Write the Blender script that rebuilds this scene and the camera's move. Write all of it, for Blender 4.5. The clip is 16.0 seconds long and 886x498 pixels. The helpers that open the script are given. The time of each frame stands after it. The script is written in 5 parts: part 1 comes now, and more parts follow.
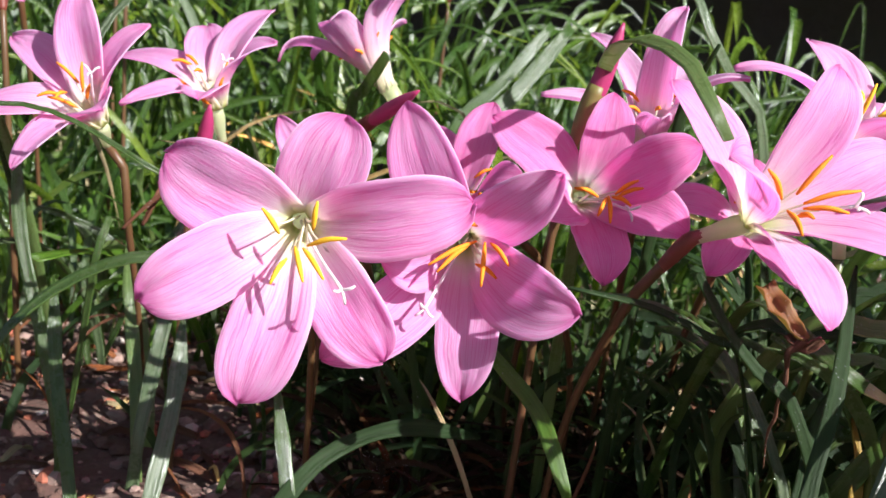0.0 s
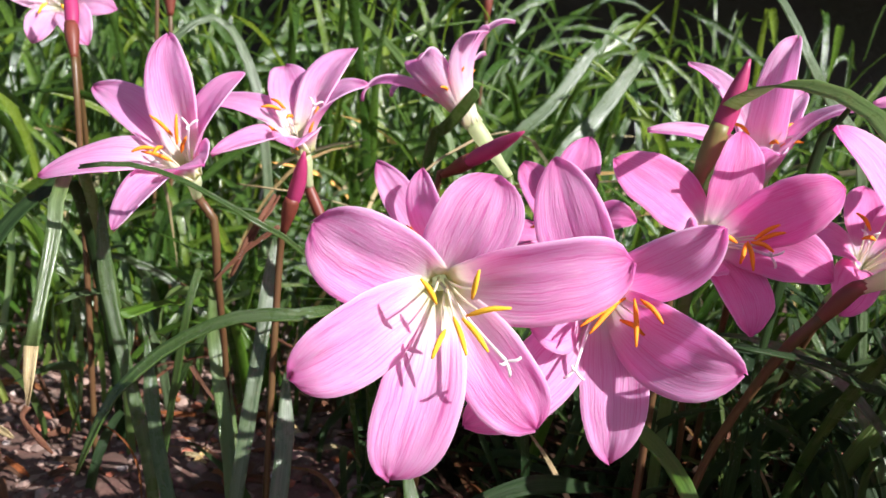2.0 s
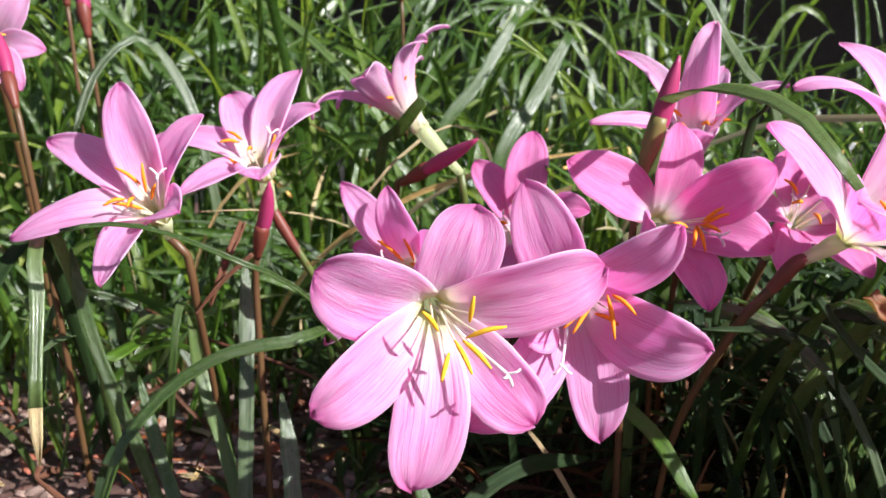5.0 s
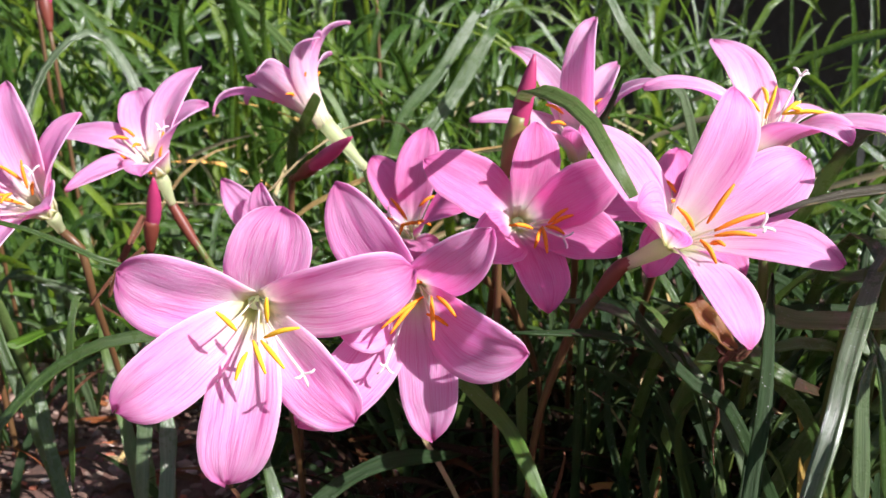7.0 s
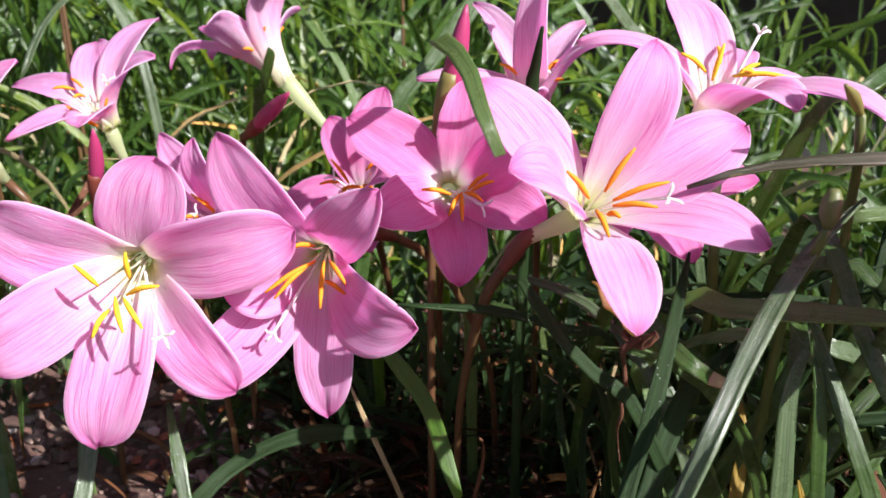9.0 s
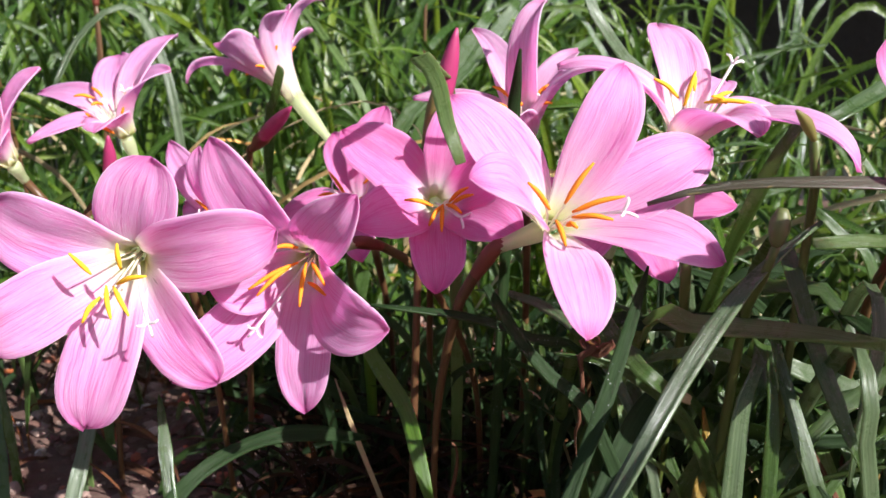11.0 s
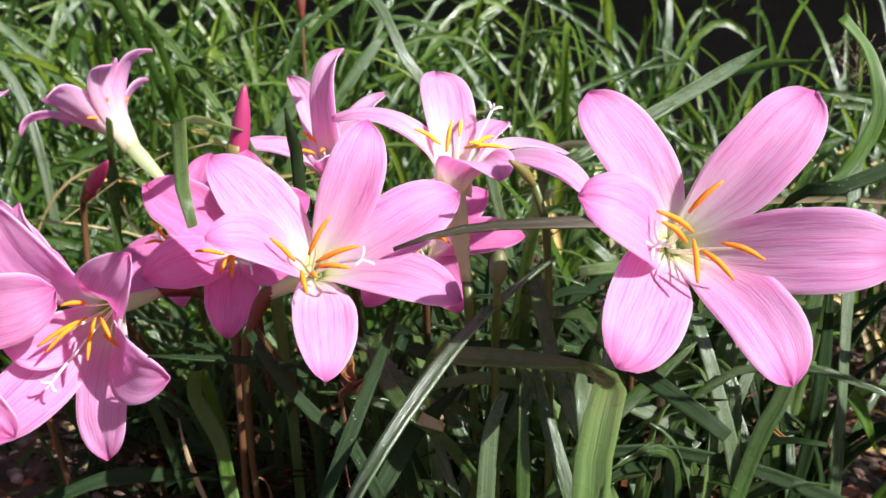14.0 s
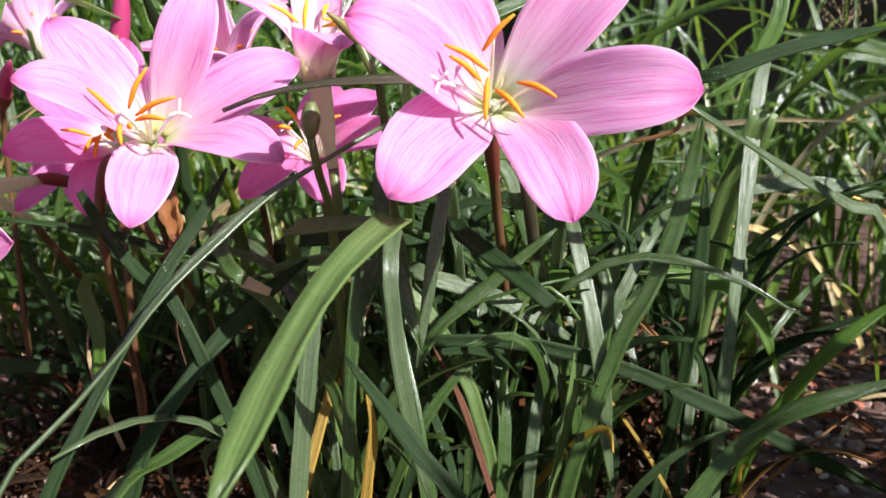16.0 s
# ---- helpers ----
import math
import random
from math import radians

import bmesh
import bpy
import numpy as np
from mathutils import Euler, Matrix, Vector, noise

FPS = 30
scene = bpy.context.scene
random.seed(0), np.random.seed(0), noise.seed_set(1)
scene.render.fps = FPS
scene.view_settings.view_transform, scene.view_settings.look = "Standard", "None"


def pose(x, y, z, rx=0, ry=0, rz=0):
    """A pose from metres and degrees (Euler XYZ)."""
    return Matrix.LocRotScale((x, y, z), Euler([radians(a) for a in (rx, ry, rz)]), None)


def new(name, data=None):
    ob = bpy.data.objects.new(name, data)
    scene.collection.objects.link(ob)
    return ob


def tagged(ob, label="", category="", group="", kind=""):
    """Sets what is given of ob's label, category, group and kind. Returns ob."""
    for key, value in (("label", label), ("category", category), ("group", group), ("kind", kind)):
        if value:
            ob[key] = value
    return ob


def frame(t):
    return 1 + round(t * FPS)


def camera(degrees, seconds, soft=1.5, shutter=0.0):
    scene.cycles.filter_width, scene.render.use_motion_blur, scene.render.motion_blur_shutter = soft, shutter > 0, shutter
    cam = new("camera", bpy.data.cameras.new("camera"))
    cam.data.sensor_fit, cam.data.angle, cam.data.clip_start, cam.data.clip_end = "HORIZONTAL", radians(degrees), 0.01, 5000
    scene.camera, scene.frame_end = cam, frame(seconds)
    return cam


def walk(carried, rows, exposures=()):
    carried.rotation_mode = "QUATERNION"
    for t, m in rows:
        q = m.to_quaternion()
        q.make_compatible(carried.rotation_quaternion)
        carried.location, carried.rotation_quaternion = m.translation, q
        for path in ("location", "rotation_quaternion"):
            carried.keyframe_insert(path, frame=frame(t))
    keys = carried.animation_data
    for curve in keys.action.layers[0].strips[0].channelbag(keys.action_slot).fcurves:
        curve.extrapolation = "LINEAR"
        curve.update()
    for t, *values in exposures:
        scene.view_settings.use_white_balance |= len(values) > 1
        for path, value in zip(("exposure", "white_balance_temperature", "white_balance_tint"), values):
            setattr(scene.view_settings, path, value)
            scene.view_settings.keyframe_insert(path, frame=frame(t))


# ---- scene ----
cam = camera(56.70, 16.0)
cam.data.dof.use_dof, cam.data.dof.focus_distance, cam.data.dof.aperture_fstop = True, 0.225, 29.0
ROWS = [
    (0.0, 0.0016, -0.0188, 0.1561, 81.37, -6.93, 1.10),
    (0.5, -0.0095, -0.0108, 0.1563, 81.74, -6.03, 0.23),
    (1.0, -0.0190, -0.0078, 0.1600, 81.46, -4.63, -0.57),
    (1.5, -0.0299, -0.0075, 0.1630, 81.68, -4.23, -0.05),
    (2.0, -0.0394, -0.0073, 0.1654, 81.66, -5.01, 0.53),
    (2.5, -0.0503, -0.0063, 0.1766, 82.22, -4.88, 0.79),
    (3.0, -0.0669, -0.0063, 0.1836, 82.81, -2.83, -0.08),
    (3.5, -0.0827, -0.0075, 0.1865, 82.00, -1.23, -1.47),
    (4.0, -0.0827, -0.0100, 0.1878, 80.39, 1.40, -4.15),
    (4.5, -0.0728, -0.0136, 0.1853, 79.73, 1.02, -5.63),
    (4.7, -0.0668, -0.0170, 0.1858, 79.19, 1.23, -6.05),
    (6.8, 0.0041, -0.0263, 0.1895, 77.81, 1.92, -2.09),
    (7.0, 0.0098, -0.0265, 0.1903, 77.66, 1.49, -1.95),
    (7.5, 0.0210, -0.0220, 0.1877, 77.77, 1.64, -0.91),
    (8.0, 0.0323, -0.0158, 0.1815, 77.16, 0.80, 0.94),
    (8.5, 0.0497, -0.0095, 0.1839, 76.38, 0.88, 2.61),
    (9.0, 0.0599, -0.0080, 0.1816, 76.29, 0.19, 3.98),
    (9.2, 0.0609, -0.0078, 0.1809, 76.17, -0.16, 3.62),
    (11.3, 0.0853, -0.0193, 0.1776, 78.84, -2.07, 7.74),
    (11.5, 0.0939, -0.0161, 0.1851, 79.00, -1.90, 8.55),
    (12.0, 0.1041, -0.0151, 0.1847, 79.01, -2.08, 7.37),
    (12.5, 0.1110, -0.0173, 0.1851, 79.13, -1.58, 5.94),
    (13.0, 0.1138, -0.0220, 0.1840, 79.03, -1.10, 3.86),
    (13.5, 0.1172, -0.0254, 0.1886, 78.74, -0.15, 1.90),
    (14.0, 0.1291, -0.0286, 0.1905, 79.30, 0.67, 2.75),
    (14.5, 0.1440, -0.0303, 0.1782, 79.75, 0.94, 4.15),
    (15.0, 0.1595, -0.0282, 0.1702, 80.16, 0.78, 4.66),
    (15.5, 0.1704, -0.0286, 0.1555, 79.14, 0.00, 5.15),
    (16.0, 0.1882, -0.0270, 0.1521, 79.65, 0.03, 6.24),
]
walk(cam, [(t, pose(x, y, z, rx, ry, rz)) for t, x, y, z, rx, ry, rz in ROWS], [(0.0, 1.04, 6350, 13), (9.0, 1.03, 6350, 13), (11.5, 1.0, 6350, 13), (14.0, 1.0, 6350, 13), (16.0, 1.08, 6350, 13)])

# ---- world and sun ----
SUN_TRAVEL = Vector((-0.65, 0.52, -0.56)).normalized()
world = bpy.data.worlds.new("sky")
scene.world = world
world.use_nodes = True
wn = world.node_tree
sky = wn.nodes.new("ShaderNodeTexSky")
sky.sky_type = "NISHITA"
sky.sun_disc = False
sky.sun_elevation = math.asin(-SUN_TRAVEL.z)
sky.sun_rotation = math.atan2(-SUN_TRAVEL.x, -SUN_TRAVEL.y)
wn.nodes["Background"].inputs["Strength"].default_value = 0.056
wn.links.new(sky.outputs[0], wn.nodes["Background"].inputs[0])

sun_data = bpy.data.lights.new("sun", "SUN")
sun_data.energy = 5.0
sun_data.angle = radians(0.53)
sun_data.color = (1.0, 0.98, 0.95)
sun = new("sun", sun_data)
sun.rotation_euler = SUN_TRAVEL.to_track_quat("-Z", "Y").to_euler()


# ---- materials ----
def material(name):
    m = bpy.data.materials.new(name)
    m.use_nodes = True
    nt = m.node_tree
    return m, nt, nt.nodes["Principled BSDF"], nt.nodes["Material Output"]


def node(nt, kind, **values):
    n = nt.nodes.new(kind)
    for k, v in values.items():
        n.inputs[k].default_value = v
    return n


def ramp(nt, source, stops, interpolation="LINEAR"):
    r = nt.nodes.new("ShaderNodeValToRGB")
    r.color_ramp.interpolation = interpolation
    els = r.color_ramp.elements
    while len(els) < len(stops):
        els.new(0.5)
    for e, (p, c) in zip(els, stops):
        e.position = p
        e.color = (*c, 1) if len(c) == 3 else c
    nt.links.new(source, r.inputs[0])
    return r.outputs[0]


def mixed(nt, fac, a, b, mode="MIX"):
    n = nt.nodes.new("ShaderNodeMix")
    n.data_type = "RGBA"
    n.blend_type = mode
    for sock, v in ((n.inputs["Factor"], fac), (n.inputs["A"], a), (n.inputs["B"], b)):
        if isinstance(v, (int, float)):
            sock.default_value = v
        elif isinstance(v, tuple):
            sock.default_value = (*v, 1)
        else:
            nt.links.new(v, sock)
    return n.outputs["Result"]


def sheer(nt, bsdf, out, colour, share, faces=2):
    """Let part of the light through a thin leaf or petal, of one or two faces."""
    tl = nt.nodes.new("ShaderNodeBsdfTranslucent")
    gamma = node(nt, "ShaderNodeGamma", Gamma=1.0 / faces)
    nt.links.new(colour, gamma.inputs["Color"])
    nt.links.new(gamma.outputs[0], tl.inputs["Color"])
    mx = nt.nodes.new("ShaderNodeMixShader")
    mx.inputs[0].default_value = share
    nt.links.new(bsdf.outputs[0], mx.inputs[1])
    nt.links.new(tl.outputs[0], mx.inputs[2])
    nt.links.new(mx.outputs[0], out.inputs["Surface"])


def bumped(nt, bsdf, height, strength, distance):
    b = node(nt, "ShaderNodeBump", Strength=strength, Distance=distance)
    nt.links.new(height, b.inputs["Height"])
    nt.links.new(b.outputs[0], bsdf.inputs["Normal"])


def petal_material(name, mid, vein, tip, pale, glow=(1.0, 0.60, 0.85), white=1.0, strong=1.0):
    m, nt, bsdf, out = material(name)
    uv = nt.nodes.new("ShaderNodeUVMap")
    info = nt.nodes.new("ShaderNodeObjectInfo")
    co = nt.nodes.new("ShaderNodeTexCoord")
    wander = node(nt, "ShaderNodeTexNoise", Scale=95.0, Detail=2.0)
    nt.links.new(co.outputs["Object"], wander.inputs["Vector"])
    bend = nt.nodes.new("ShaderNodeVectorMath")
    bend.operation = "MULTIPLY_ADD"
    bend.inputs[1].default_value = (0.075, 0.0, 0.0)
    nt.links.new(wander.outputs["Color"], bend.inputs[0])
    nt.links.new(uv.outputs[0], bend.inputs[2])
    sep = nt.nodes.new("ShaderNodeSeparateXYZ")
    nt.links.new(bend.outputs[0], sep.inputs[0])
    flat = nt.nodes.new("ShaderNodeSeparateXYZ")
    nt.links.new(uv.outputs[0], flat.inputs[0])
    # long streaks that run with the petal
    def streaks(across, along_scale, shift, detail):
        comb = nt.nodes.new("ShaderNodeCombineXYZ")
        for k, (src, f) in enumerate(((sep.outputs[0], across), (sep.outputs[1], along_scale), (info.outputs["Random"], shift))):
            mm = nt.nodes.new("ShaderNodeMath")
            mm.operation = "MULTIPLY"
            mm.inputs[1].default_value = f
            nt.links.new(src, mm.inputs[0])
            nt.links.new(mm.outputs[0], comb.inputs[k])
        tex = node(nt, "ShaderNodeTexNoise", Scale=1.0, Detail=detail, Roughness=0.6, Distortion=0.2)
        nt.links.new(comb.outputs[0], tex.inputs["Vector"])
        return tex.outputs[0]
    broad, fine, crease = streaks(14.0, 0.8, 40.0, 1.0), streaks(31.0, 1.4, 90.0, 1.0), streaks(46.0, 9.0, 60.0, 3.0)
    blotch = node(nt, "ShaderNodeTexNoise", Scale=120.0, Detail=3.0)
    reach = nt.nodes.new("ShaderNodeMapRange")
    reach.inputs["To Min"].default_value, reach.inputs["To Max"].default_value = 0.78 / white, 1.15 / white
    nt.links.new(info.outputs["Random"], reach.inputs["Value"])
    grown = nt.nodes.new("ShaderNodeMath")
    grown.operation = "MULTIPLY"
    nt.links.new(flat.outputs[1], grown.inputs[0])
    nt.links.new(reach.outputs[0], grown.inputs[1])
    along = ramp(nt, grown.outputs[0], [(0.0, (0.76, 0.86, 0.30) if white < 1.2 else (0.84, 0.88, 0.55)), (0.08, (0.92, 0.95, 0.62) if white < 1.2 else (0.93, 0.93, 0.78)), (0.18, (0.95, 0.94, 0.88)), (0.29, pale), (0.48, mid), (1.0, mid)])
    along = mixed(nt, ramp(nt, flat.outputs[1], [(0.86, (0, 0, 0)), (1.0, (0.9, 0.9, 0.9))]), along, tip)
    show = ramp(nt, flat.outputs[1], [(0.16, (0, 0, 0)), (0.42, (0.85, 0.85, 0.85)), (1.0, (1, 1, 1))])
    # veins: narrow wavy lines side by side that fade in and out along the petal
    def veins(count, sway, width, mask, low, high, top):
        shift = nt.nodes.new("ShaderNodeMath")
        shift.operation = "MULTIPLY_ADD"
        shift.inputs[1].default_value = sway
        nt.links.new(mask, shift.inputs[0])
        ladder = nt.nodes.new("ShaderNodeMath")
        ladder.operation = "MULTIPLY"
        ladder.inputs[1].default_value = count
        nt.links.new(sep.outputs[0], ladder.inputs[0])
        nt.links.new(ladder.outputs[0], shift.inputs[2])
        saw = nt.nodes.new("ShaderNodeMath")
        saw.operation = "PINGPONG"
        saw.inputs[1].default_value = 0.5
        nt.links.new(shift.outputs[0], saw.inputs[0])
        line = ramp(nt, saw.outputs[0], [(0.0, (top, top, top)), (width * 0.5, (top * 0.8, top * 0.8, top * 0.8)), (width * 1.6, (0, 0, 0))])
        patch = ramp(nt, mask, [(low, (0.15, 0.15, 0.15)), (high, (1, 1, 1))])
        return mixed(nt, 1.0, mixed(nt, 1.0, line, patch, "MULTIPLY"), show, "MULTIPLY")
    dark_lines = veins(15.0, 4.2, 0.13, broad, 0.36, 0.54, 0.78 * strong)
    thin_lines = veins(30.0, 4.6, 0.18, fine, 0.43, 0.58, 0.45 * strong)
    light_lines = ramp(nt, crease, [(0.30, (0.55, 0.55, 0.55)), (0.46, (0, 0, 0))])
    c2 = mixed(nt, dark_lines, along, vein)
    c2 = mixed(nt, thin_lines, c2, vein)
    c3 = mixed(nt, light_lines, c2, pale)
    c4 = mixed(nt, ramp(nt, blotch.outputs[0], [(0.45, (0, 0, 0)), (0.75, (0.25, 0.25, 0.25))]), c3, tip)
    c4 = mixed(nt, ramp(nt, flat.outputs[0], [(0.0, (0.7, 0.7, 0.7)), (0.02, (0.2, 0.2, 0.2)), (0.06, (0, 0, 0)), (0.94, (0, 0, 0)), (0.98, (0.2, 0.2, 0.2)), (1.0, (0.7, 0.7, 0.7))]), c4, pale)
    nt.links.new(c4, bsdf.inputs["Base Color"])
    bsdf.inputs["Roughness"].default_value = 0.48
    bsdf.inputs["Specular IOR Level"].default_value = 0.22
    bumped(nt, bsdf, mixed(nt, 0.45, mixed(nt, 0.5, broad, fine), crease), 0.55, 0.0012)
    # light that comes through: pale green in the throat, reddest past it
    passing = ramp(nt, flat.outputs[1], [(0.0, (1.0, 1.0, 0.80)), (0.16, (1.0, 0.94, 0.86)), (0.34, (1.0, glow[1] * 0.56, glow[2] * 0.80)), (0.60, (1.0, glow[1] * 0.76, glow[2] * 0.96)), (1.0, glow)])
    sheer(nt, bsdf, out, mixed(nt, 1.0, c4, passing, "MULTIPLY"), 0.66)
    return m


PETAL = petal_material("petal_pink", (0.95, 0.60, 0.86), (0.77, 0.16, 0.50), (0.76, 0.16, 0.49), (0.98, 0.88, 0.96))
PETAL_DEEP = petal_material("petal_deep_pink", (0.94, 0.41, 0.72), (0.78, 0.12, 0.44), (0.74, 0.13, 0.43), (0.96, 0.74, 0.88), white=0.72)
PETAL_PALE = petal_material("petal_pale_pink", (0.95, 0.66, 0.88), (0.75, 0.20, 0.51), (0.77, 0.22, 0.52), (0.98, 0.90, 0.96), white=1.30)
PETAL_STRIPED = petal_material("petal_striped", (0.95, 0.74, 0.90), (0.62, 0.10, 0.40), (0.74, 0.22, 0.50), (0.97, 0.92, 0.95), strong=1.2)


def leaf_material(name, dark, light, spot=(0.25, 0.19, 0.05), gloss=0.24, share=0.45, worn=0.66, faces=2, spec=0.85):
    m, nt, bsdf, out = material(name)
    uv = nt.nodes.new("ShaderNodeUVMap")
    info = nt.nodes.new("ShaderNodeNewGeometry")
    geo = nt.nodes.new("ShaderNodeTexCoord")
    def ribs(across, along):
        stretch = nt.nodes.new("ShaderNodeMapping")
        stretch.inputs["Scale"].default_value = (across, along, 1.0)
        nt.links.new(uv.outputs[0], stretch.inputs[0])
        tex = node(nt, "ShaderNodeTexNoise", Scale=1.0, Detail=2.0, Roughness=0.6)
        nt.links.new(stretch.outputs[0], tex.inputs["Vector"])
        return tex
    lines, keel = ribs(24.0, 1.4), ribs(8.0, 0.5)
    big = node(nt, "ShaderNodeTexNoise", Scale=34.0, Detail=3.0)
    nt.links.new(geo.outputs["Object"], big.inputs["Vector"])
    c = mixed(nt, ramp(nt, lines.outputs[0], [(0.38, (0, 0, 0)), (0.62, (1, 1, 1))]), dark, light)
    c = mixed(nt, ramp(nt, keel.outputs[0], [(0.42, (0.45, 0.45, 0.45)), (0.58, (0, 0, 0))]), c, dark)
    c = mixed(nt, ramp(nt, big.outputs[0], [(0.35, (0, 0, 0)), (0.7, (0.7, 0.7, 0.7))]), c, mixed(nt, 0.5, c, light))
    isl = ramp(nt, info.outputs["Random Per Island"], [(0.0, (0.50, 0.62, 0.55)), (0.35, (0.85, 0.90, 0.85)), (0.6, (1.05, 1.05, 0.95)), (0.85, (1.6, 1.40, 0.75)), (1.0, (2.5, 1.75, 0.85))])
    c = mixed(nt, 1.0, c, isl, "MULTIPLY")
    wear = node(nt, "ShaderNodeTexNoise", Scale=150.0, Detail=4.0, Roughness=0.7)
    nt.links.new(geo.outputs["Object"], wear.inputs["Vector"])
    c = mixed(nt, ramp(nt, wear.outputs[0], [(worn, (0, 0, 0)), (worn + 0.06, (0.6, 0.6, 0.6))]), c, spot)
    dust = node(nt, "ShaderNodeTexVoronoi", Scale=780.0)
    nt.links.new(geo.outputs["Object"], dust.inputs["Vector"])
    grains = mixed(nt, 1.0, ramp(nt, dust.outputs["Distance"], [(0.09, (0.8, 0.8, 0.8)), (0.17, (0, 0, 0))]), ramp(nt, big.outputs[0], [(0.54, (0, 0, 0)), (0.62, (1, 1, 1))]), "MULTIPLY")
    c = mixed(nt, grains, c, (0.55, 0.55, 0.50))
    nt.links.new(c, bsdf.inputs["Base Color"])
    rough = ramp(nt, wear.outputs[0], [(0.3, (gloss, gloss, gloss)), (0.7, (gloss + 0.22, gloss + 0.22, gloss + 0.22))])
    nt.links.new(rough, bsdf.inputs["Roughness"])
    bsdf.inputs["Specular IOR Level"].default_value = spec
    bumped(nt, bsdf, mixed(nt, 0.5, lines.outputs[0], keel.outputs[0]), 0.75, 0.0010)
    sheer(nt, bsdf, out, mixed(nt, 0.25, c, (0.24, 0.38, 0.04)), share, faces)
    return m


LEAF = leaf_material("leaf_green", (0.034, 0.080, 0.016), (0.090, 0.152, 0.044), gloss=0.18, spec=1.0)
# Dark leaf green; part of the dark stands in for shade under the blooms.
LEAF_DARK_SHADED = leaf_material("leaf_dark_green_shaded", (0.013, 0.031, 0.010), (0.030, 0.056, 0.020), gloss=0.42, share=0.24, worn=0.70, spec=0.18)
# Bright leaf green; also stands in for sunlight on some leaves.
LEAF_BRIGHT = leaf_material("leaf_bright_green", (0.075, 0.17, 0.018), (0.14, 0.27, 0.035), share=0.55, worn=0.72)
LEAF_GREY = leaf_material("leaf_grey_green", (0.060, 0.100, 0.042), (0.150, 0.200, 0.115), gloss=0.20, share=0.38, spec=1.0)
LEAF_PALE = leaf_material("leaf_pale_green", (0.10, 0.17, 0.045), (0.20, 0.29, 0.11), gloss=0.20, share=0.5, spec=1.0)
LEAF_YELLOW = leaf_material("leaf_yellow", (0.38, 0.22, 0.02), (0.52, 0.34, 0.06), gloss=0.5, worn=0.6)
LEAF_DRY = leaf_material("leaf_dry_straw", (0.36, 0.24, 0.11), (0.58, 0.45, 0.26), gloss=0.6, share=0.15, spot=(0.16, 0.07, 0.03))
LEAF_RUST = leaf_material("leaf_withered_orange", (0.20, 0.070, 0.018), (0.32, 0.14, 0.035), gloss=0.5, share=0.45, spot=(0.12, 0.05, 0.02))
# Dead leaf brown taken down to near black to stand in for shade.
THATCH_SHADE = leaf_material("leaf_rotting_brown_shade", (0.018, 0.009, 0.006), (0.046, 0.022, 0.014), gloss=0.7, share=0.05, spot=(0.03, 0.02, 0.012), spec=0.1)
LEAF_OLIVE = leaf_material("leaf_brown_olive", (0.040, 0.034, 0.018), (0.090, 0.075, 0.045), gloss=0.35, share=0.2, worn=0.62)
LEAF_BROWN = leaf_material("leaf_withered_brown", (0.09, 0.034, 0.02), (0.17, 0.07, 0.04), gloss=0.6, share=0.1, spot=(0.08, 0.03, 0.02), spec=0.3)
GRASS = leaf_material("grass_green", (0.040, 0.092, 0.014), (0.100, 0.185, 0.032), gloss=0.15, share=0.46, faces=1, spec=1.0)


def plain(name, a, b, rough=0.5, scale=300.0, bump=0.3, share=0.0, metal=0.0, dist=0.0003):
    m, nt, bsdf, out = material(name)
    co = nt.nodes.new("ShaderNodeTexCoord")
    n1 = node(nt, "ShaderNodeTexNoise", Scale=scale, Detail=4.0, Roughness=0.6)
    n2 = node(nt, "ShaderNodeTexNoise", Scale=scale * 0.17, Detail=2.0)
    nt.links.new(co.outputs["Object"], n1.inputs["Vector"])
    nt.links.new(co.outputs["Object"], n2.inputs["Vector"])
    c = mixed(nt, mixed(nt, 0.5, n1.outputs[0], n2.outputs[0]), a, b)
    nt.links.new(c, bsdf.inputs["Base Color"])
    bsdf.inputs["Roughness"].default_value = rough
    bumped(nt, bsdf, n1.outputs[0], bump, dist)
    if share:
        sheer(nt, bsdf, out, c, share)
    return m


POLLEN = plain("anther_orange", (0.84, 0.19, 0.005), (0.95, 0.34, 0.010), 0.75, 2200, 0.7, 0.1)
POLLEN_YELLOW = plain("anther_yellow", (0.84, 0.40, 0.008), (0.94, 0.60, 0.03), 0.75, 2200, 0.7, 0.1)
FILAMENT = plain("filament_white", (0.78, 0.74, 0.50), (0.86, 0.84, 0.68), 0.4, 400, 0.2, 0.35)
STYLE = plain("style_white", (0.84, 0.76, 0.78), (0.90, 0.86, 0.85), 0.4, 400, 0.2, 0.35)
TUBE = plain("tube_green_white", (0.52, 0.64, 0.26), (0.76, 0.80, 0.54), 0.42, 120, 0.3, 0.6)
STEM = plain("stem_green", (0.06, 0.095, 0.018), (0.13, 0.15, 0.035), 0.4, 160, 0.3, 0.12)
STEM_RED = plain("stem_reddish", (0.085, 0.020, 0.016), (0.12, 0.085, 0.026), 0.42, 90, 0.4, 0.1)
BUD = plain("bud_magenta", (0.30, 0.020, 0.085), (0.46, 0.055, 0.17), 0.42, 200, 0.4, 0.18)
SHEATH = plain("sheath_brown", (0.16, 0.026, 0.028), (0.22, 0.070, 0.034), 0.45, 240, 0.4, 0.3)
SHEATH_GREEN = plain("sheath_olive", (0.16, 0.13, 0.035), (0.26, 0.24, 0.07), 0.45, 240, 0.4, 0.3)
SEEDHEAD = plain("capsule_green", (0.08, 0.10, 0.03), (0.15, 0.15, 0.05), 0.5, 260, 0.4, 0.05)
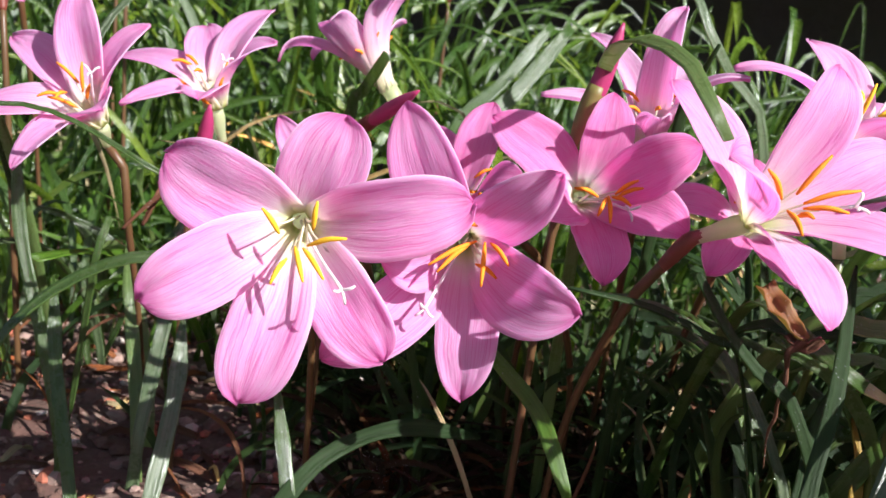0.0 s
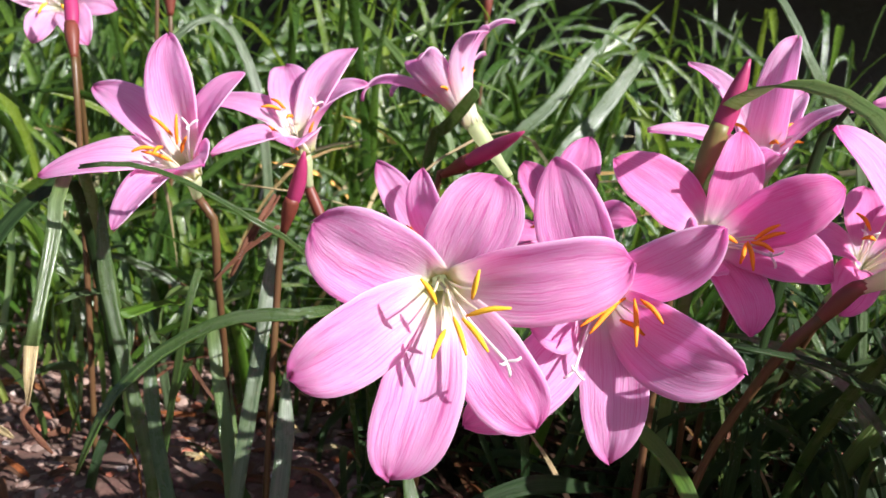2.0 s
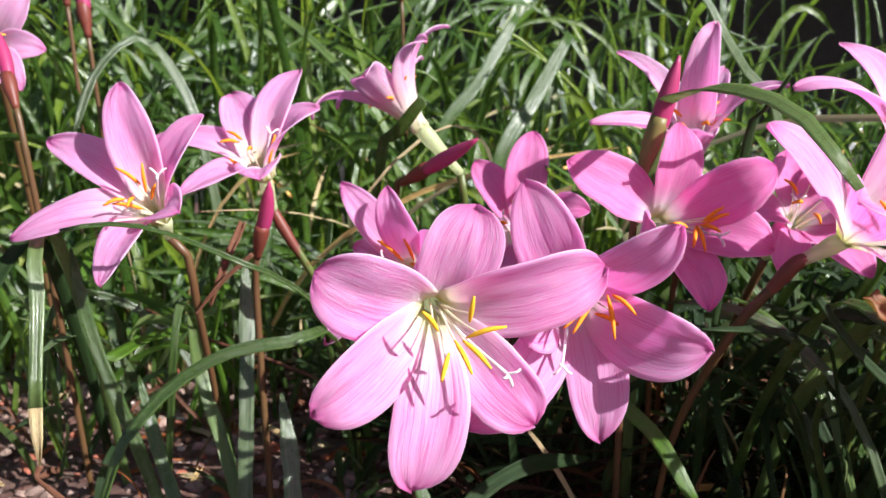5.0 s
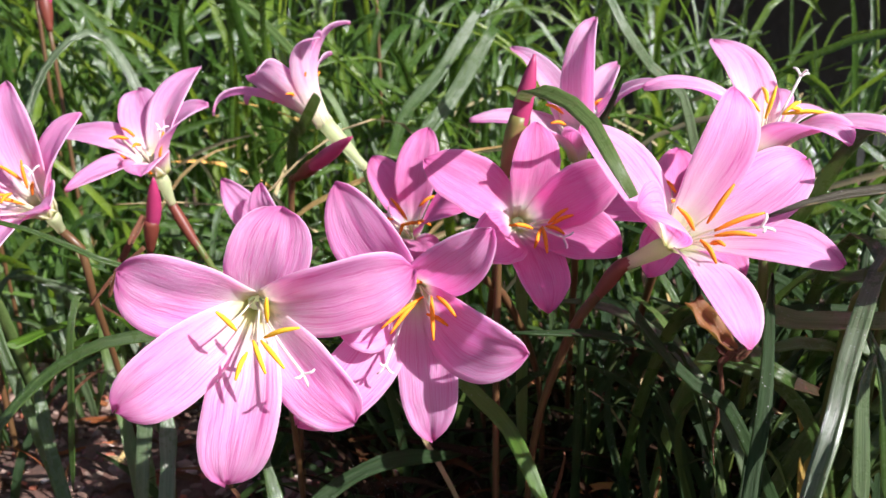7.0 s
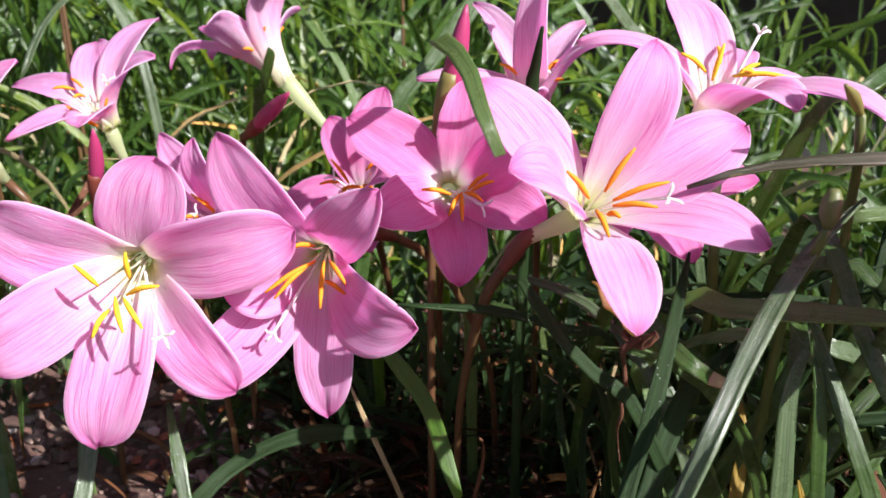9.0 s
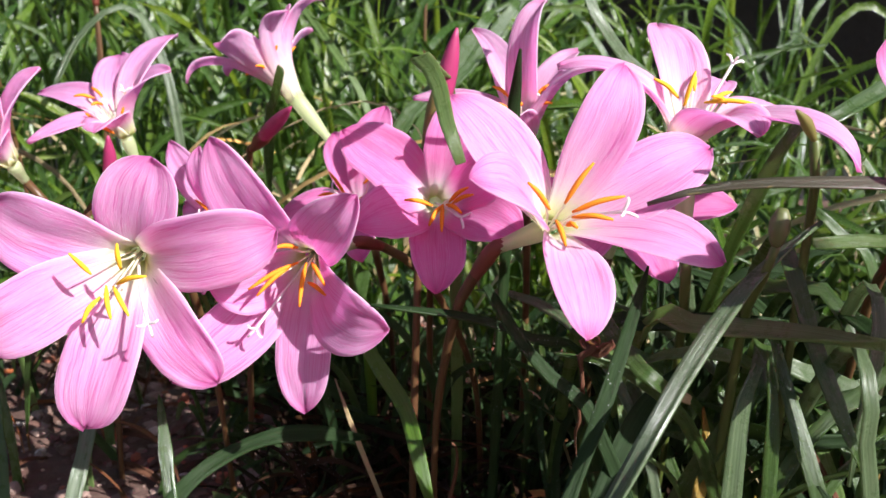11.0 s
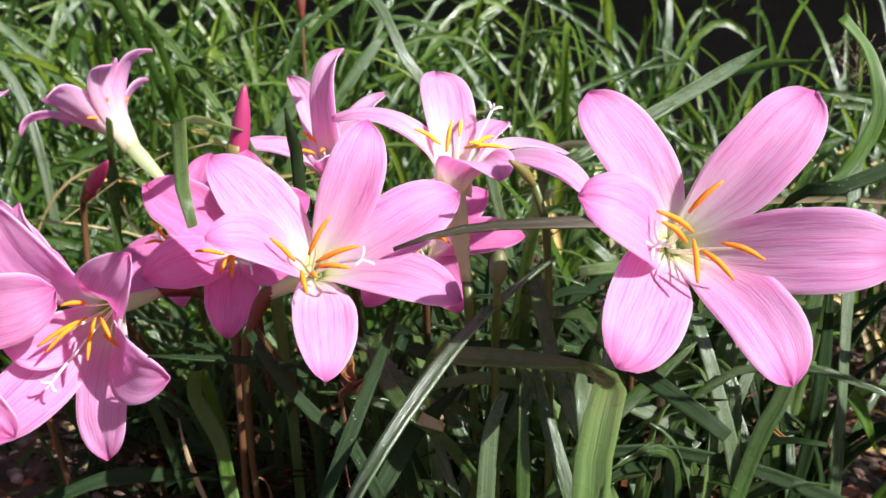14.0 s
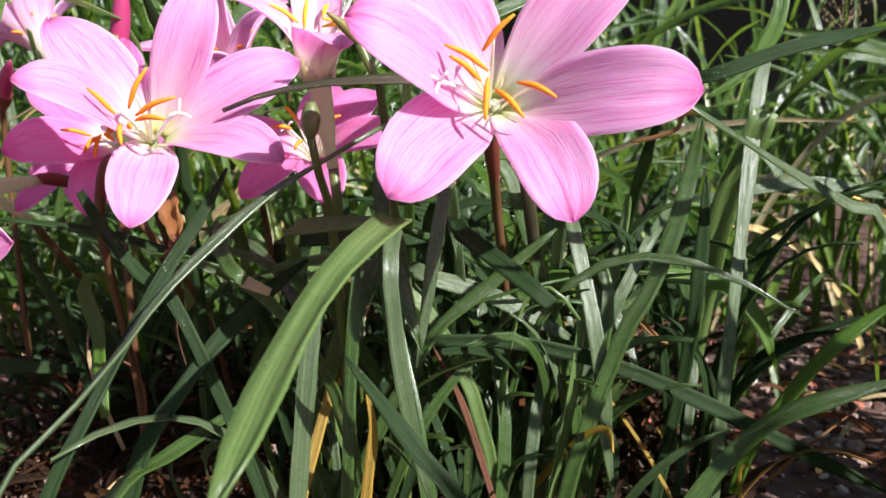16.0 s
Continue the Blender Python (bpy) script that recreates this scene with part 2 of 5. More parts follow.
STONE = plain("stone_grey_pink", (0.17, 0.105, 0.085), (0.36, 0.25, 0.20), 0.85, 260, 0.8, dist=0.0006)
CHIP = plain("stone_pale", (0.34, 0.26, 0.22), (0.62, 0.54, 0.49), 0.8, 260, 0.8, dist=0.0006)
BRICK = plain("brick_red", (0.26, 0.07, 0.04), (0.40, 0.14, 0.08), 0.9, 260, 0.8, dist=0.0006)


def soil_material():
    m, nt, bsdf, out = material("soil_brown")
    co = nt.nodes.new("ShaderNodeTexCoord")
    fine = node(nt, "ShaderNodeTexNoise", Scale=420.0, Detail=5.0, Roughness=0.7)
    mid = node(nt, "ShaderNodeTexNoise", Scale=55.0, Detail=4.0, Roughness=0.6)
    grit = node(nt, "ShaderNodeTexVoronoi", Scale=190.0)
    for n in (fine, mid, grit):
        nt.links.new(co.outputs["Object"], n.inputs["Vector"])
    c = mixed(nt, fine.outputs[0], (0.040, 0.021, 0.016), (0.205, 0.118, 0.088))
    c = mixed(nt, ramp(nt, mid.outputs[0], [(0.4, (0, 0, 0)), (0.62, (0.8, 0.8, 0.8))]), c, (0.115, 0.052, 0.038))
    c = mixed(nt, ramp(nt, grit.outputs["Color"], [(0.75, (0, 0, 0)), (0.9, (0.6, 0.6, 0.6))]), c, (0.32, 0.23, 0.18))
    nt.links.new(c, bsdf.inputs["Base Color"])
    bsdf.inputs["Roughness"].default_value = 0.92
    bumped(nt, bsdf, mixed(nt, 0.4, fine.outputs[0], grit.outputs["Distance"]), 0.9, 0.0025)
    return m


SOIL = soil_material()


def wall_material():
    m, nt, bsdf, out = material("wall_shade_stone")
    co = nt.nodes.new("ShaderNodeTexCoord")
    a = node(nt, "ShaderNodeTexNoise", Scale=60.0, Detail=6.0, Roughness=0.7)
    b = node(nt, "ShaderNodeTexNoise", Scale=7.0, Detail=4.0)
    nt.links.new(co.outputs["Object"], a.inputs["Vector"])
    nt.links.new(co.outputs["Object"], b.inputs["Vector"])
    # Near-black tones: the deep shade behind the grass is put into the colour.
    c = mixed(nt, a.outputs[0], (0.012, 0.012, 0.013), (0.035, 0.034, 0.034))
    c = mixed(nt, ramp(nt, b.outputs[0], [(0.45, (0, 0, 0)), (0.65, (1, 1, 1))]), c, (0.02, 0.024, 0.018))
    nt.links.new(c, bsdf.inputs["Base Color"])
    bsdf.inputs["Roughness"].default_value = 0.95
    bumped(nt, bsdf, a.outputs[0], 0.8, 0.01)
    return m


WALL = wall_material()


# ---- mesh helpers ----
def mesh_of(name, verts, faces, mat, uvs=None, smooth=True):
    me = bpy.data.meshes.new(name)
    me.from_pydata(verts, [], faces)
    me.materials.append(mat)
    if uvs is not None:
        layer = me.uv_layers.new(name="UVMap")
        flat = np.array(uvs, dtype=np.float32)
        idx = np.empty(len(me.loops), dtype=np.int32)
        me.loops.foreach_get("vertex_index", idx)
        layer.data.foreach_set("uv", flat[idx].ravel())
    if smooth:
        me.polygons.foreach_set("use_smooth", [True] * len(me.polygons))
    return me


def part(name, me, parent, label=""):
    ob = new(name, me)
    ob.parent = parent
    ob.matrix_parent_inverse = parent.matrix_world.inverted()
    if label:
        ob["label"] = label
    return ob


def thing(name, at, label, category, group=""):
    ob = new(name)
    ob.empty_display_size = 0.01
    ob.location = at
    bpy.context.view_layer.update()
    return tagged(ob, label, category, group)


def spline(points, n):
    """A smooth line through the points, in n + 1 even steps of its length."""
    p = [Vector(q) for q in points]
    if len(p) == 2:
        fine = [p[0].lerp(p[1], k / 20) for k in range(21)]
    else:
        ext = [p[0] * 2 - p[1]] + p + [p[-1] * 2 - p[-2]]
        fine = []
        for i in range(1, len(ext) - 2):
            a, b, c, d = ext[i - 1:i + 3]
            for k in range(16):
                t = k / 16
                fine.append(0.5 * (2 * b + (c - a) * t + (2 * a - 5 * b + 4 * c - d) * t * t + (3 * b - a - 3 * c + d) * t ** 3))
        fine.append(p[-1])
    s = [0.0]
    for a, b in zip(fine, fine[1:]):
        s.append(s[-1] + (b - a).length)
    out, j = [], 0
    for k in range(n + 1):
        want = s[-1] * k / n
        while j < len(s) - 2 and s[j + 1] < want:
            j += 1
        f = (want - s[j]) / max(1e-9, s[j + 1] - s[j])
        out.append(fine[j].lerp(fine[j + 1], min(1, f)))
    return out


def tube_mesh(name, points, radii, mat, sides=8, steps=12):
    line = spline(points, steps)
    verts, faces, uvs = [], [], []
    side = None
    for i, p in enumerate(line):
        t = (line[min(i + 1, steps)] - line[max(i - 1, 0)]).normalized()
        if side is None:
            side = t.orthogonal().normalized()
        side = (side - t * side.dot(t)).normalized()
        up = t.cross(side)
        f = i / steps * (len(radii) - 1)
        k = min(int(f), len(radii) - 2)
        r = radii[k] + (radii[k + 1] - radii[k]) * (f - k)
        for s in range(sides):
            a = 2 * math.pi * s / sides
            verts.append(p + (side * math.cos(a) + up * math.sin(a)) * r)
            uvs.append((s / sides, i / steps))
    for i in range(steps):
        for s in range(sides):
            a, b = i * sides + s, i * sides + (s + 1) % sides
            faces.append((a, b, b + sides, a + sides))
    faces.append(tuple(range(sides))[::-1])
    faces.append(tuple(steps * sides + s for s in range(sides)))
    return mesh_of(name, verts, faces, mat, uvs)


def shell(rows, normals, uvrows, thick):
    """A closed thin sheet from a grid of points."""
    nv, nu = len(rows), len(rows[0])
    verts, uvs, faces = [], [], []
    for sgn in (0.5, -0.5):
        for r, nr, ur in zip(rows, normals, uvrows):
            for p, n, u in zip(r, nr, ur):
                verts.append(p + n * (thick * sgn))
                uvs.append(u)
    off = nv * nu
    for i in range(nv - 1):
        for j in range(nu - 1):
            a, b, c, d = i * nu + j, i * nu + j + 1, (i + 1) * nu + j + 1, (i + 1) * nu + j
            faces.append((a, b, c, d))
            faces.append((off + d, off + c, off + b, off + a))
    rim = [j for j in range(nu)] + [i * nu + nu - 1 for i in range(1, nv)] + [(nv - 1) * nu + j for j in range(nu - 2, -1, -1)] + [i * nu for i in range(nv - 2, 0, -1)]
    for a, b in zip(rim, rim[1:] + rim[:1]):
        faces.append((b, a, off + a, off + b))
    return verts, faces, uvs


def petal_mesh(throat, axis, tip, width, seed, mat, recurve=12, cup=0.10, arch=0.30, blunt=0.58, foot=0.22, ragged=0.0):
    rng = random.Random(seed)
    T, P = Vector(throat), Vector(tip)
    d = P - T
    L = d.length
    radial = (d - axis * d.dot(axis)).normalized()
    side = axis.cross(radial).normalized()
    p0 = T + radial * 0.0022
    p1 = p0 + axis * (arch * L) + radial * ((0.10 + 0.5 * max(0.0, 0.30 - arch)) * L)
    ang = radians(recurve)
    p2 = P - (radial * math.cos(ang) - axis * math.sin(ang)) * (0.34 * L)
    NV, NU = 26, 15
    rows, norms, uvr = [], [], []
    ph, lean = rng.uniform(0, 6.28), rng.uniform(-0.05, 0.05)
    wav = rng.uniform(0.6, 1.3)
    for i in range(NV):
        v = i / (NV - 1)
        v = v ** 0.92
        a = (1 - v)
        c = p0 * a ** 3 + p1 * (3 * a * a * v) + p2 * (3 * a * v * v) + P * v ** 3
        t = (p1 - p0) * (3 * a * a) + (p2 - p1) * (6 * a * v) + (P - p2) * (3 * v * v)
        t.normalize()
        s = (side - t * side.dot(t)).normalized()
        n = t.cross(s) * -1
        if n.dot(axis) < 0 and v < 0.5:
            n = -n
        if i and n.dot(norms[-1][NU // 2]) < 0:
            n = -n
        grow = min(1.0, v / (0.55 if blunt > 0.3 else 0.36))
        w = foot + (1 - foot) * (grow * grow * (3 - 2 * grow)) ** 0.8
        if v > blunt:
            q = (v - blunt) / (1 - blunt)
            w *= max(0.0, 1 - q ** 2.5) ** 0.56 if blunt > 0.6 else max(0.0, 1 - q ** 2.2) ** 0.68
        w = max(w * width * 0.5, 0.0004)
        rim = [1 + v * ((0.020 + ragged) * noise.noise((v * (7 + 20 * ragged), e * 3.7, seed * 1.31)) + 0.014 * noise.noise((v * 21, e * 5.1, seed * 0.77))) for e in (1, 2)]
        rr, nn, uu = [], [], []
        for j in range(NU):
            u = j / (NU - 1) * 2 - 1
            lift = cup * width * (u * u) * (0.4 + 0.6 * math.sin(math.pi * min(1, v * 1.05)))
            lift -= 0.035 * width * math.exp(-(u / 0.16) ** 2) * (1 - v)
            lift += 0.024 * width * math.sin(5.0 * u + ph) * math.sin(7 * v * wav + ph) * (0.3 + abs(u))
            lift += 0.010 * width * math.sin(11 * u + 2 * ph) * math.sin(10 * v + ph) * v
            lift += 0.030 * width * noise.noise((u * 2.6, v * 3.1, seed * 2.3)) * v + 0.018 * width * noise.noise((u * 7.0, v * 2.4, seed * 4.7)) * v
            if foot > 0.4:
                lift += min(0.9 * w, (u * w) ** 2 / (2 * (0.0036 + 0.32 * v * L))) * max(0.0, 1 - v / 0.7)
            rr.append(c + s * (u * w * rim[u > 0] + lean * L * math.sin(math.pi * v)) + n * lift)
            nn.append((n - s * (2 * cup * u)).normalized())
            uu.append((0.5 + 0.5 * u, v))
        rows.append(rr), norms.append(nn), uvr.append(uu)
    verts, faces, uvs = shell(rows, norms, uvr, 0.00045)
    return mesh_of("petal", verts, faces, mat, uvs)


def anther_mesh(a, b, mat):
    a, b = Vector(a), Vector(b)
    m = (a + b) / 2 + Vector((0, -0.0008, 0.0008))
    return tube_mesh("anther", [a, m, b], [0.0003, 0.00062, 0.00072, 0.00066, 0.0003], mat, 7, 8)


def flower(throat, axis, tips, mat=None, label="", anthers=(), stigma=None, width=0.0195, stem=(), recurve=12, cup=0.10,
           push=0.006, widths=(), pollen=None, seed=0, arch=0.30, tube_len=0.022, blunt=0.58, neck=0.0024, foot=0.22, spathe=0.0, ragged=0.0):
    """One rain lily: six petals, stamens, pistil, tube and stem, standing on the soil."""
    mat, pollen = mat or PETAL, pollen or POLLEN
    ax = Vector(axis).normalized()
    T = Vector(throat) - ax * push
    base = T - ax * tube_len
    if stem:
        way = [T, *[Vector(p) for p in stem]]
    else:
        way = [T, base]
    low = way[-1]
    d = (way[-1] - way[-2]).normalized()
    root = Vector((low.x + d.x * 0.03, max(low.y + d.y * 0.03, low.y - 0.004) + 0.03, -0.003))
    mid = low.lerp(root, 0.4) + Vector((d.x, d.y, 0)) * 0.012
    lily = thing("rain_lily", root, label, "flower", "pink rain lilies")
    for k, tip in enumerate(tips):
        w = widths[k] if widths else width * (1.04 if k % 2 else 0.94)
        part("petal", petal_mesh(T, ax, tip, w, seed * 10 + k, mat, recurve[k] if isinstance(recurve, tuple) else recurve, cup, arch, blunt, foot, ragged), lily)
    e1 = ax.orthogonal().normalized()
    e2 = ax.cross(e1)
    pairs = list(anthers)
    k = 0
    while len(pairs) < 6:
        a = k * 1.05 + seed
        r = e1 * math.cos(a) + e2 * math.sin(a)
        q = T + ax * (0.017 + 0.002 * (k % 2)) + r * 0.0055
        pairs.append((q + r * 0.007 + ax * 0.003, q))
        k += 1
    for a, b in pairs:
        b = Vector(b)
        start = T + (b - T - ax * (b - T).dot(ax)).normalized() * 0.0016
        top = b.lerp(Vector(a), 0.35)
        f = part("stamen", tube_mesh("filament", [start, start.lerp(top, 0.5) + ax * 0.002, top], [0.00038, 0.00034, 0.00026], FILAMENT, 6, 6), lily, "pale slender filament")
        part("anther", anther_mesh(a, b, pollen), f, "powdery orange-yellow anther")
    s = Vector(stigma) if stigma else T + ax * 0.019 + (e1 - e2) * 0.005
    pistil = part("pistil", tube_mesh("style", [T, T.lerp(s, 0.5) + ax * 0.002, s], [0.0005, 0.00045, 0.00045], STYLE, 7, 8), lily, "white style")
    sd = (s - T).normalized()
    o1 = sd.orthogonal().normalized()
    o2 = sd.cross(o1)
    for q in range(3):
        a = q * 2.094 + seed
        tip = s + (o1 * math.cos(a) + o2 * math.sin(a)) * 0.0032 + sd * 0.0016
        part("stigma_lobe", tube_mesh("lobe", [s - sd * 0.0003, s.lerp(tip, 0.6) + sd * 0.0005, tip], [0.00042, 0.00040, 0.00045, 0.0003], STYLE, 6, 5), pistil)
    end = base if not stem else Vector(stem[0])
    part("floral_tube", tube_mesh("floral_tube", [T + ax * (0.0015 if foot > 0.5 else -0.0004), T.lerp(end, 0.3), end], [0.0036 if foot > 0.5 else 0.0026, 0.0036 if foot > 0.5 else 0.0029, neck, 0.0020, 0.0019], TUBE, 10, 8), lily, "pale green flower tube")
    part("stem", tube_mesh("stem", [end, *([Vector(p) for p in stem[1:]] or []), mid, root], [0.0018, 0.0014, 0.0012, 0.0013], STEM if seed in (6, 8, 10) else STEM_RED, 8, 14), lily, "slim reddish-green stem")
    if spathe:
        line = spline([end, *[Vector(p) for p in stem[1:]], mid, root], 40)
        piece = [q for q in line if (q - end).length < spathe]
        part("spathe", tube_mesh("spathe", [end.lerp(T, 0.25), piece[0], piece[len(piece) // 2], piece[-1]], [0.0016, 0.0022, 0.0024, 0.0021, 0.0017, 0.0013], SHEATH, 9, 12), lily, "papery reddish-brown spathe")
    return lily


def bud(tip, base, root, radius=0.0034, label="closed magenta flower bud on a reddish stem", sheath=0.4, skin=None):
    tip, base, root = Vector(tip), Vector(base), Vector(root)
    b = thing("flower_bud", root, label, "flower bud", "flower buds")
    side = (tip - base).orthogonal().normalized() * 0.0008
    part("bud_petals", tube_mesh("bud_petals", [base, base.lerp(tip, 0.5) + side, tip],
                                 [radius * 0.45, radius * 0.75, radius * 0.98, radius, radius * 0.9, radius * 0.62, radius * 0.12], BUD, 10, 14), b, "folded magenta petals")
    part("sheath", tube_mesh("sheath", [base - (tip - base) * 0.25, base.lerp(tip, sheath)], [radius * 0.45, radius * 0.66, radius * 0.92, radius * 1.04, radius * 0.92], skin or SHEATH, 10, 8), b, "papery reddish-brown sheath")
    d = (base - tip).normalized()
    part("stem", tube_mesh("stem", [base, base + d * 0.012, base.lerp(root, 0.5) + Vector((d.x, d.y, 0)) * 0.008, root], [0.0014, 0.0014, 0.0014, 0.0014], STEM_RED, 8, 12), b, "thin reddish stem")
    return b


def rooted(points, root):
    """The line of a leaf with its way down into the soil at one end."""
    p = [Vector(q) for q in points]
    if root == "none":
        return p
    if root == "start":
        p.reverse()
    e, d = p[-1], (p[-1] - p[-2]).normalized()
    if e.z < 0.012:
        return p + [Vector((e.x + d.x * 0.01, e.y + d.y * 0.01, -0.004))]
    if d.z > 0.05 or (d.z > -0.4 and e.z > 0.07):
        p += [e + d * 0.010 + Vector((0, 0.016, -0.004)), e + Vector((d.x * 0.02, 0.060, -0.45 * e.z)), Vector((e.x + d.x * 0.025, e.y + 0.085, -0.004))]
    else:
        run = min(0.03, e.z * 0.5)
        p += [Vector((e.x + d.x * run, e.y + d.y * run, e.z * 0.45)), Vector((e.x + d.x * run * 1.4, e.y + d.y * run * 1.4, -0.004))]
    return p


def strap_sheet(line, width, roll, tip_len, fold, blunt, rng):
    """Rows of a strap leaf from tip to root: a shallow channel."""
    n = len(line) - 1
    rows, norms, uvr = [], [], []
    length = sum((b - a).length for a, b in zip(line, line[1:]))
    prev = None
    for i, p in enumerate(line):
        t = (line[min(i + 1, n)] - line[max(i - 1, 0)]).normalized()
        s = t.cross(Vector((0, -0.75, 0.66)))
        s = s.normalized() if s.length > 0.15 else (prev or Vector((1, 0, 0)))
        if prev is not None:
            if s.dot(prev) < 0:
                s = -s
            s = (s * 0.45 + prev * 0.55)
            s = (s - t * s.dot(t)).normalized()
        prev = s
        a = roll + 0.25 * math.sin(i * 0.5 + roll * 3)
        up = s.cross(t)
        if up.z < 0 and abs(up.z) > 0.3:
            up = -up
        s2 = (s * math.cos(a) + up * math.sin(a)).normalized()
        n2 = (up * math.cos(a) - s * math.sin(a)).normalized()
        along = length * i / n
        w = width * 0.5 * min(1.0, blunt + (1 - blunt) * (along / tip_len) ** 0.7 if along < tip_len else 1.0)
        w *= 1 - 0.22 * (i / n) ** 2
        w *= 1 + 0.05 * math.sin(i * 1.3 + roll * 9)
        rr, nn, uu = [], [], []
        for j in range(5):
            u = j / 2 - 1
            rr.append(p + s2 * (u * w) + n2 * (fold * width * (u * u - 0.5)))
            nn.append((n2 - s2 * (2 * fold * u)).normalized())
            uu.append((0.5 + 0.5 * u, along * 12))
        rows.append(rr), norms.append(nn), uvr.append(uu)
    return rows, norms, uvr


DRY_END = leaf_material("leaf_dry_end", (0.38, 0.25, 0.11), (0.62, 0.50, 0.30), gloss=0.6, share=0.2, spot=(0.10, 0.04, 0.02), worn=0.56)


def strap_leaf(points, width, mat=None, label="long narrow green leaf rooted in the soil", root="end", roll=0.0, tip=0.02, fold=0.14, blunt=0.12, name="strap_leaf", dry=0.0):
    mat = mat or LEAF
    p = rooted(points, root)
    rng = random.Random(int(abs(p[0].x) * 1e5))
    line = spline(p, 26)
    rows, norms, uvr = strap_sheet(line, width, roll, tip, fold, blunt, rng)
    cut = round(26 * dry)
    verts, faces, uvs = shell(rows[cut:], norms[cut:], uvr[cut:], 0.0006)
    base = Vector(p[-1])
    me = mesh_of(name, [v - base for v in verts], faces, mat, uvs)
    ob = new(name, me)
    ob.location = base
    if cut:
        bpy.context.view_layer.update()
        verts, faces, uvs = shell(rows[:cut + 1], norms[:cut + 1], uvr[:cut + 1], 0.0005)
        part("dry_tip", mesh_of("dry_tip", verts, faces, DRY_END, uvs), ob, "shrivelled straw-brown tip")
    return tagged(ob, label, "leaf", "strap leaves")


# ---- ground and wall ----
def ground_height(x, y):
    h = 0.006 * noise.noise((x * 9, y * 9, 0.3)) + 0.003 * noise.noise((x * 31, y * 31, 1.7)) + 0.0014 * noise.noise((x * 110, y * 110, 4.1))
    return h


def stepped(lo, hi, step, far):
    inner = list(np.arange(lo, hi + step / 2, step))
    out, g, s = [], 0.0, step
    while g < far:
        s *= 1.5
        g += s
        out.append(g)
    return [lo - v for v in reversed(out)] + inner + [hi + v for v in out]


def build_ground():
    xs, ys = stepped(-0.5, 0.55, 0.005, 60), stepped(0.05, 0.75, 0.005, 60)
    verts = [(x, y, ground_height(x, y)) for y in ys for x in xs]
    nx = len(xs)
    faces = [(j * nx + i, j * nx + i + 1, (j + 1) * nx + i + 1, (j + 1) * nx + i) for j in range(len(ys) - 1) for i in range(nx - 1)]
    tagged(new("ground", mesh_of("ground", verts, faces, SOIL)), "bare brown garden soil with grit and crumbs", "soil", kind="structure")


build_ground()


def slab(name, centre, size, label):
    bm = bmesh.new()
    bmesh.ops.create_cube(bm, size=1.0)
    for v in bm.verts:
        v.co = Vector(centre) + Vector((v.co.x * size[0], v.co.y * size[1], v.co.z * size[2]))
    bmesh.ops.bevel(bm, geom=bm.edges[:], offset=0.02, segments=2, affect="EDGES")
    me = bpy.data.meshes.new(name)
    bm.to_mesh(me)
    bm.free()
    me.materials.append(WALL)
    tagged(new(name, me), label, "wall", kind="structure")


# Plain wall added where only darkness shows behind the grass.
slab("wall_north", (0, 1.50, 0.85), (6.0, 0.2, 1.8), "near-black wall standing in for deep shade behind the grass")
# Overhang added above the view to keep sun off the wall.
slab("wall_ledge", (0, 1.18, 0.56), (6.0, 0.46, 0.07), "unseen ledge added to shade the wall and far grass")


# ---- the rain lilies ----
flower((-0.0383, 0.2027, 0.1244), (0.05, -0.95, -0.20),
       [(-0.0697, 0.1860, 0.1408), (-0.0270, 0.1935, 0.1554), (0.0077, 0.1926, 0.1374), (-0.0108, 0.1957, 0.0914), (-0.0467, 0.1871, 0.0781), (-0.0721, 0.1797, 0.1044)],
       label="large open pink rain lily with pale throat and yellow anthers", seed=1, pollen=POLLEN_YELLOW, recurve=(30, 24, 28, 14, 12, 16), arch=0.27, push=0.0035, blunt=0.62,
       widths=(0.0240, 0.0225, 0.0225, 0.0205, 0.0210, 0.0205), foot=0.39, stigma=(-0.0217, 0.1770, 0.1135),
       anthers=[((-0.0432, 0.1780, 0.1310), (-0.0391, 0.1811, 0.1248)), ((-0.0300, 0.1783, 0.1342), (-0.0309, 0.1813, 0.1267)), ((-0.0219, 0.1771, 0.1262), (-0.0319, 0.1807, 0.1227)),
                ((-0.0312, 0.1755, 0.1146), (-0.0349, 0.1807, 0.1221)), ((-0.0263, 0.1756, 0.1158), (-0.0328, 0.1806, 0.1220)), ((-0.0391, 0.1754, 0.1131), (-0.0365, 0.1802, 0.1190))])
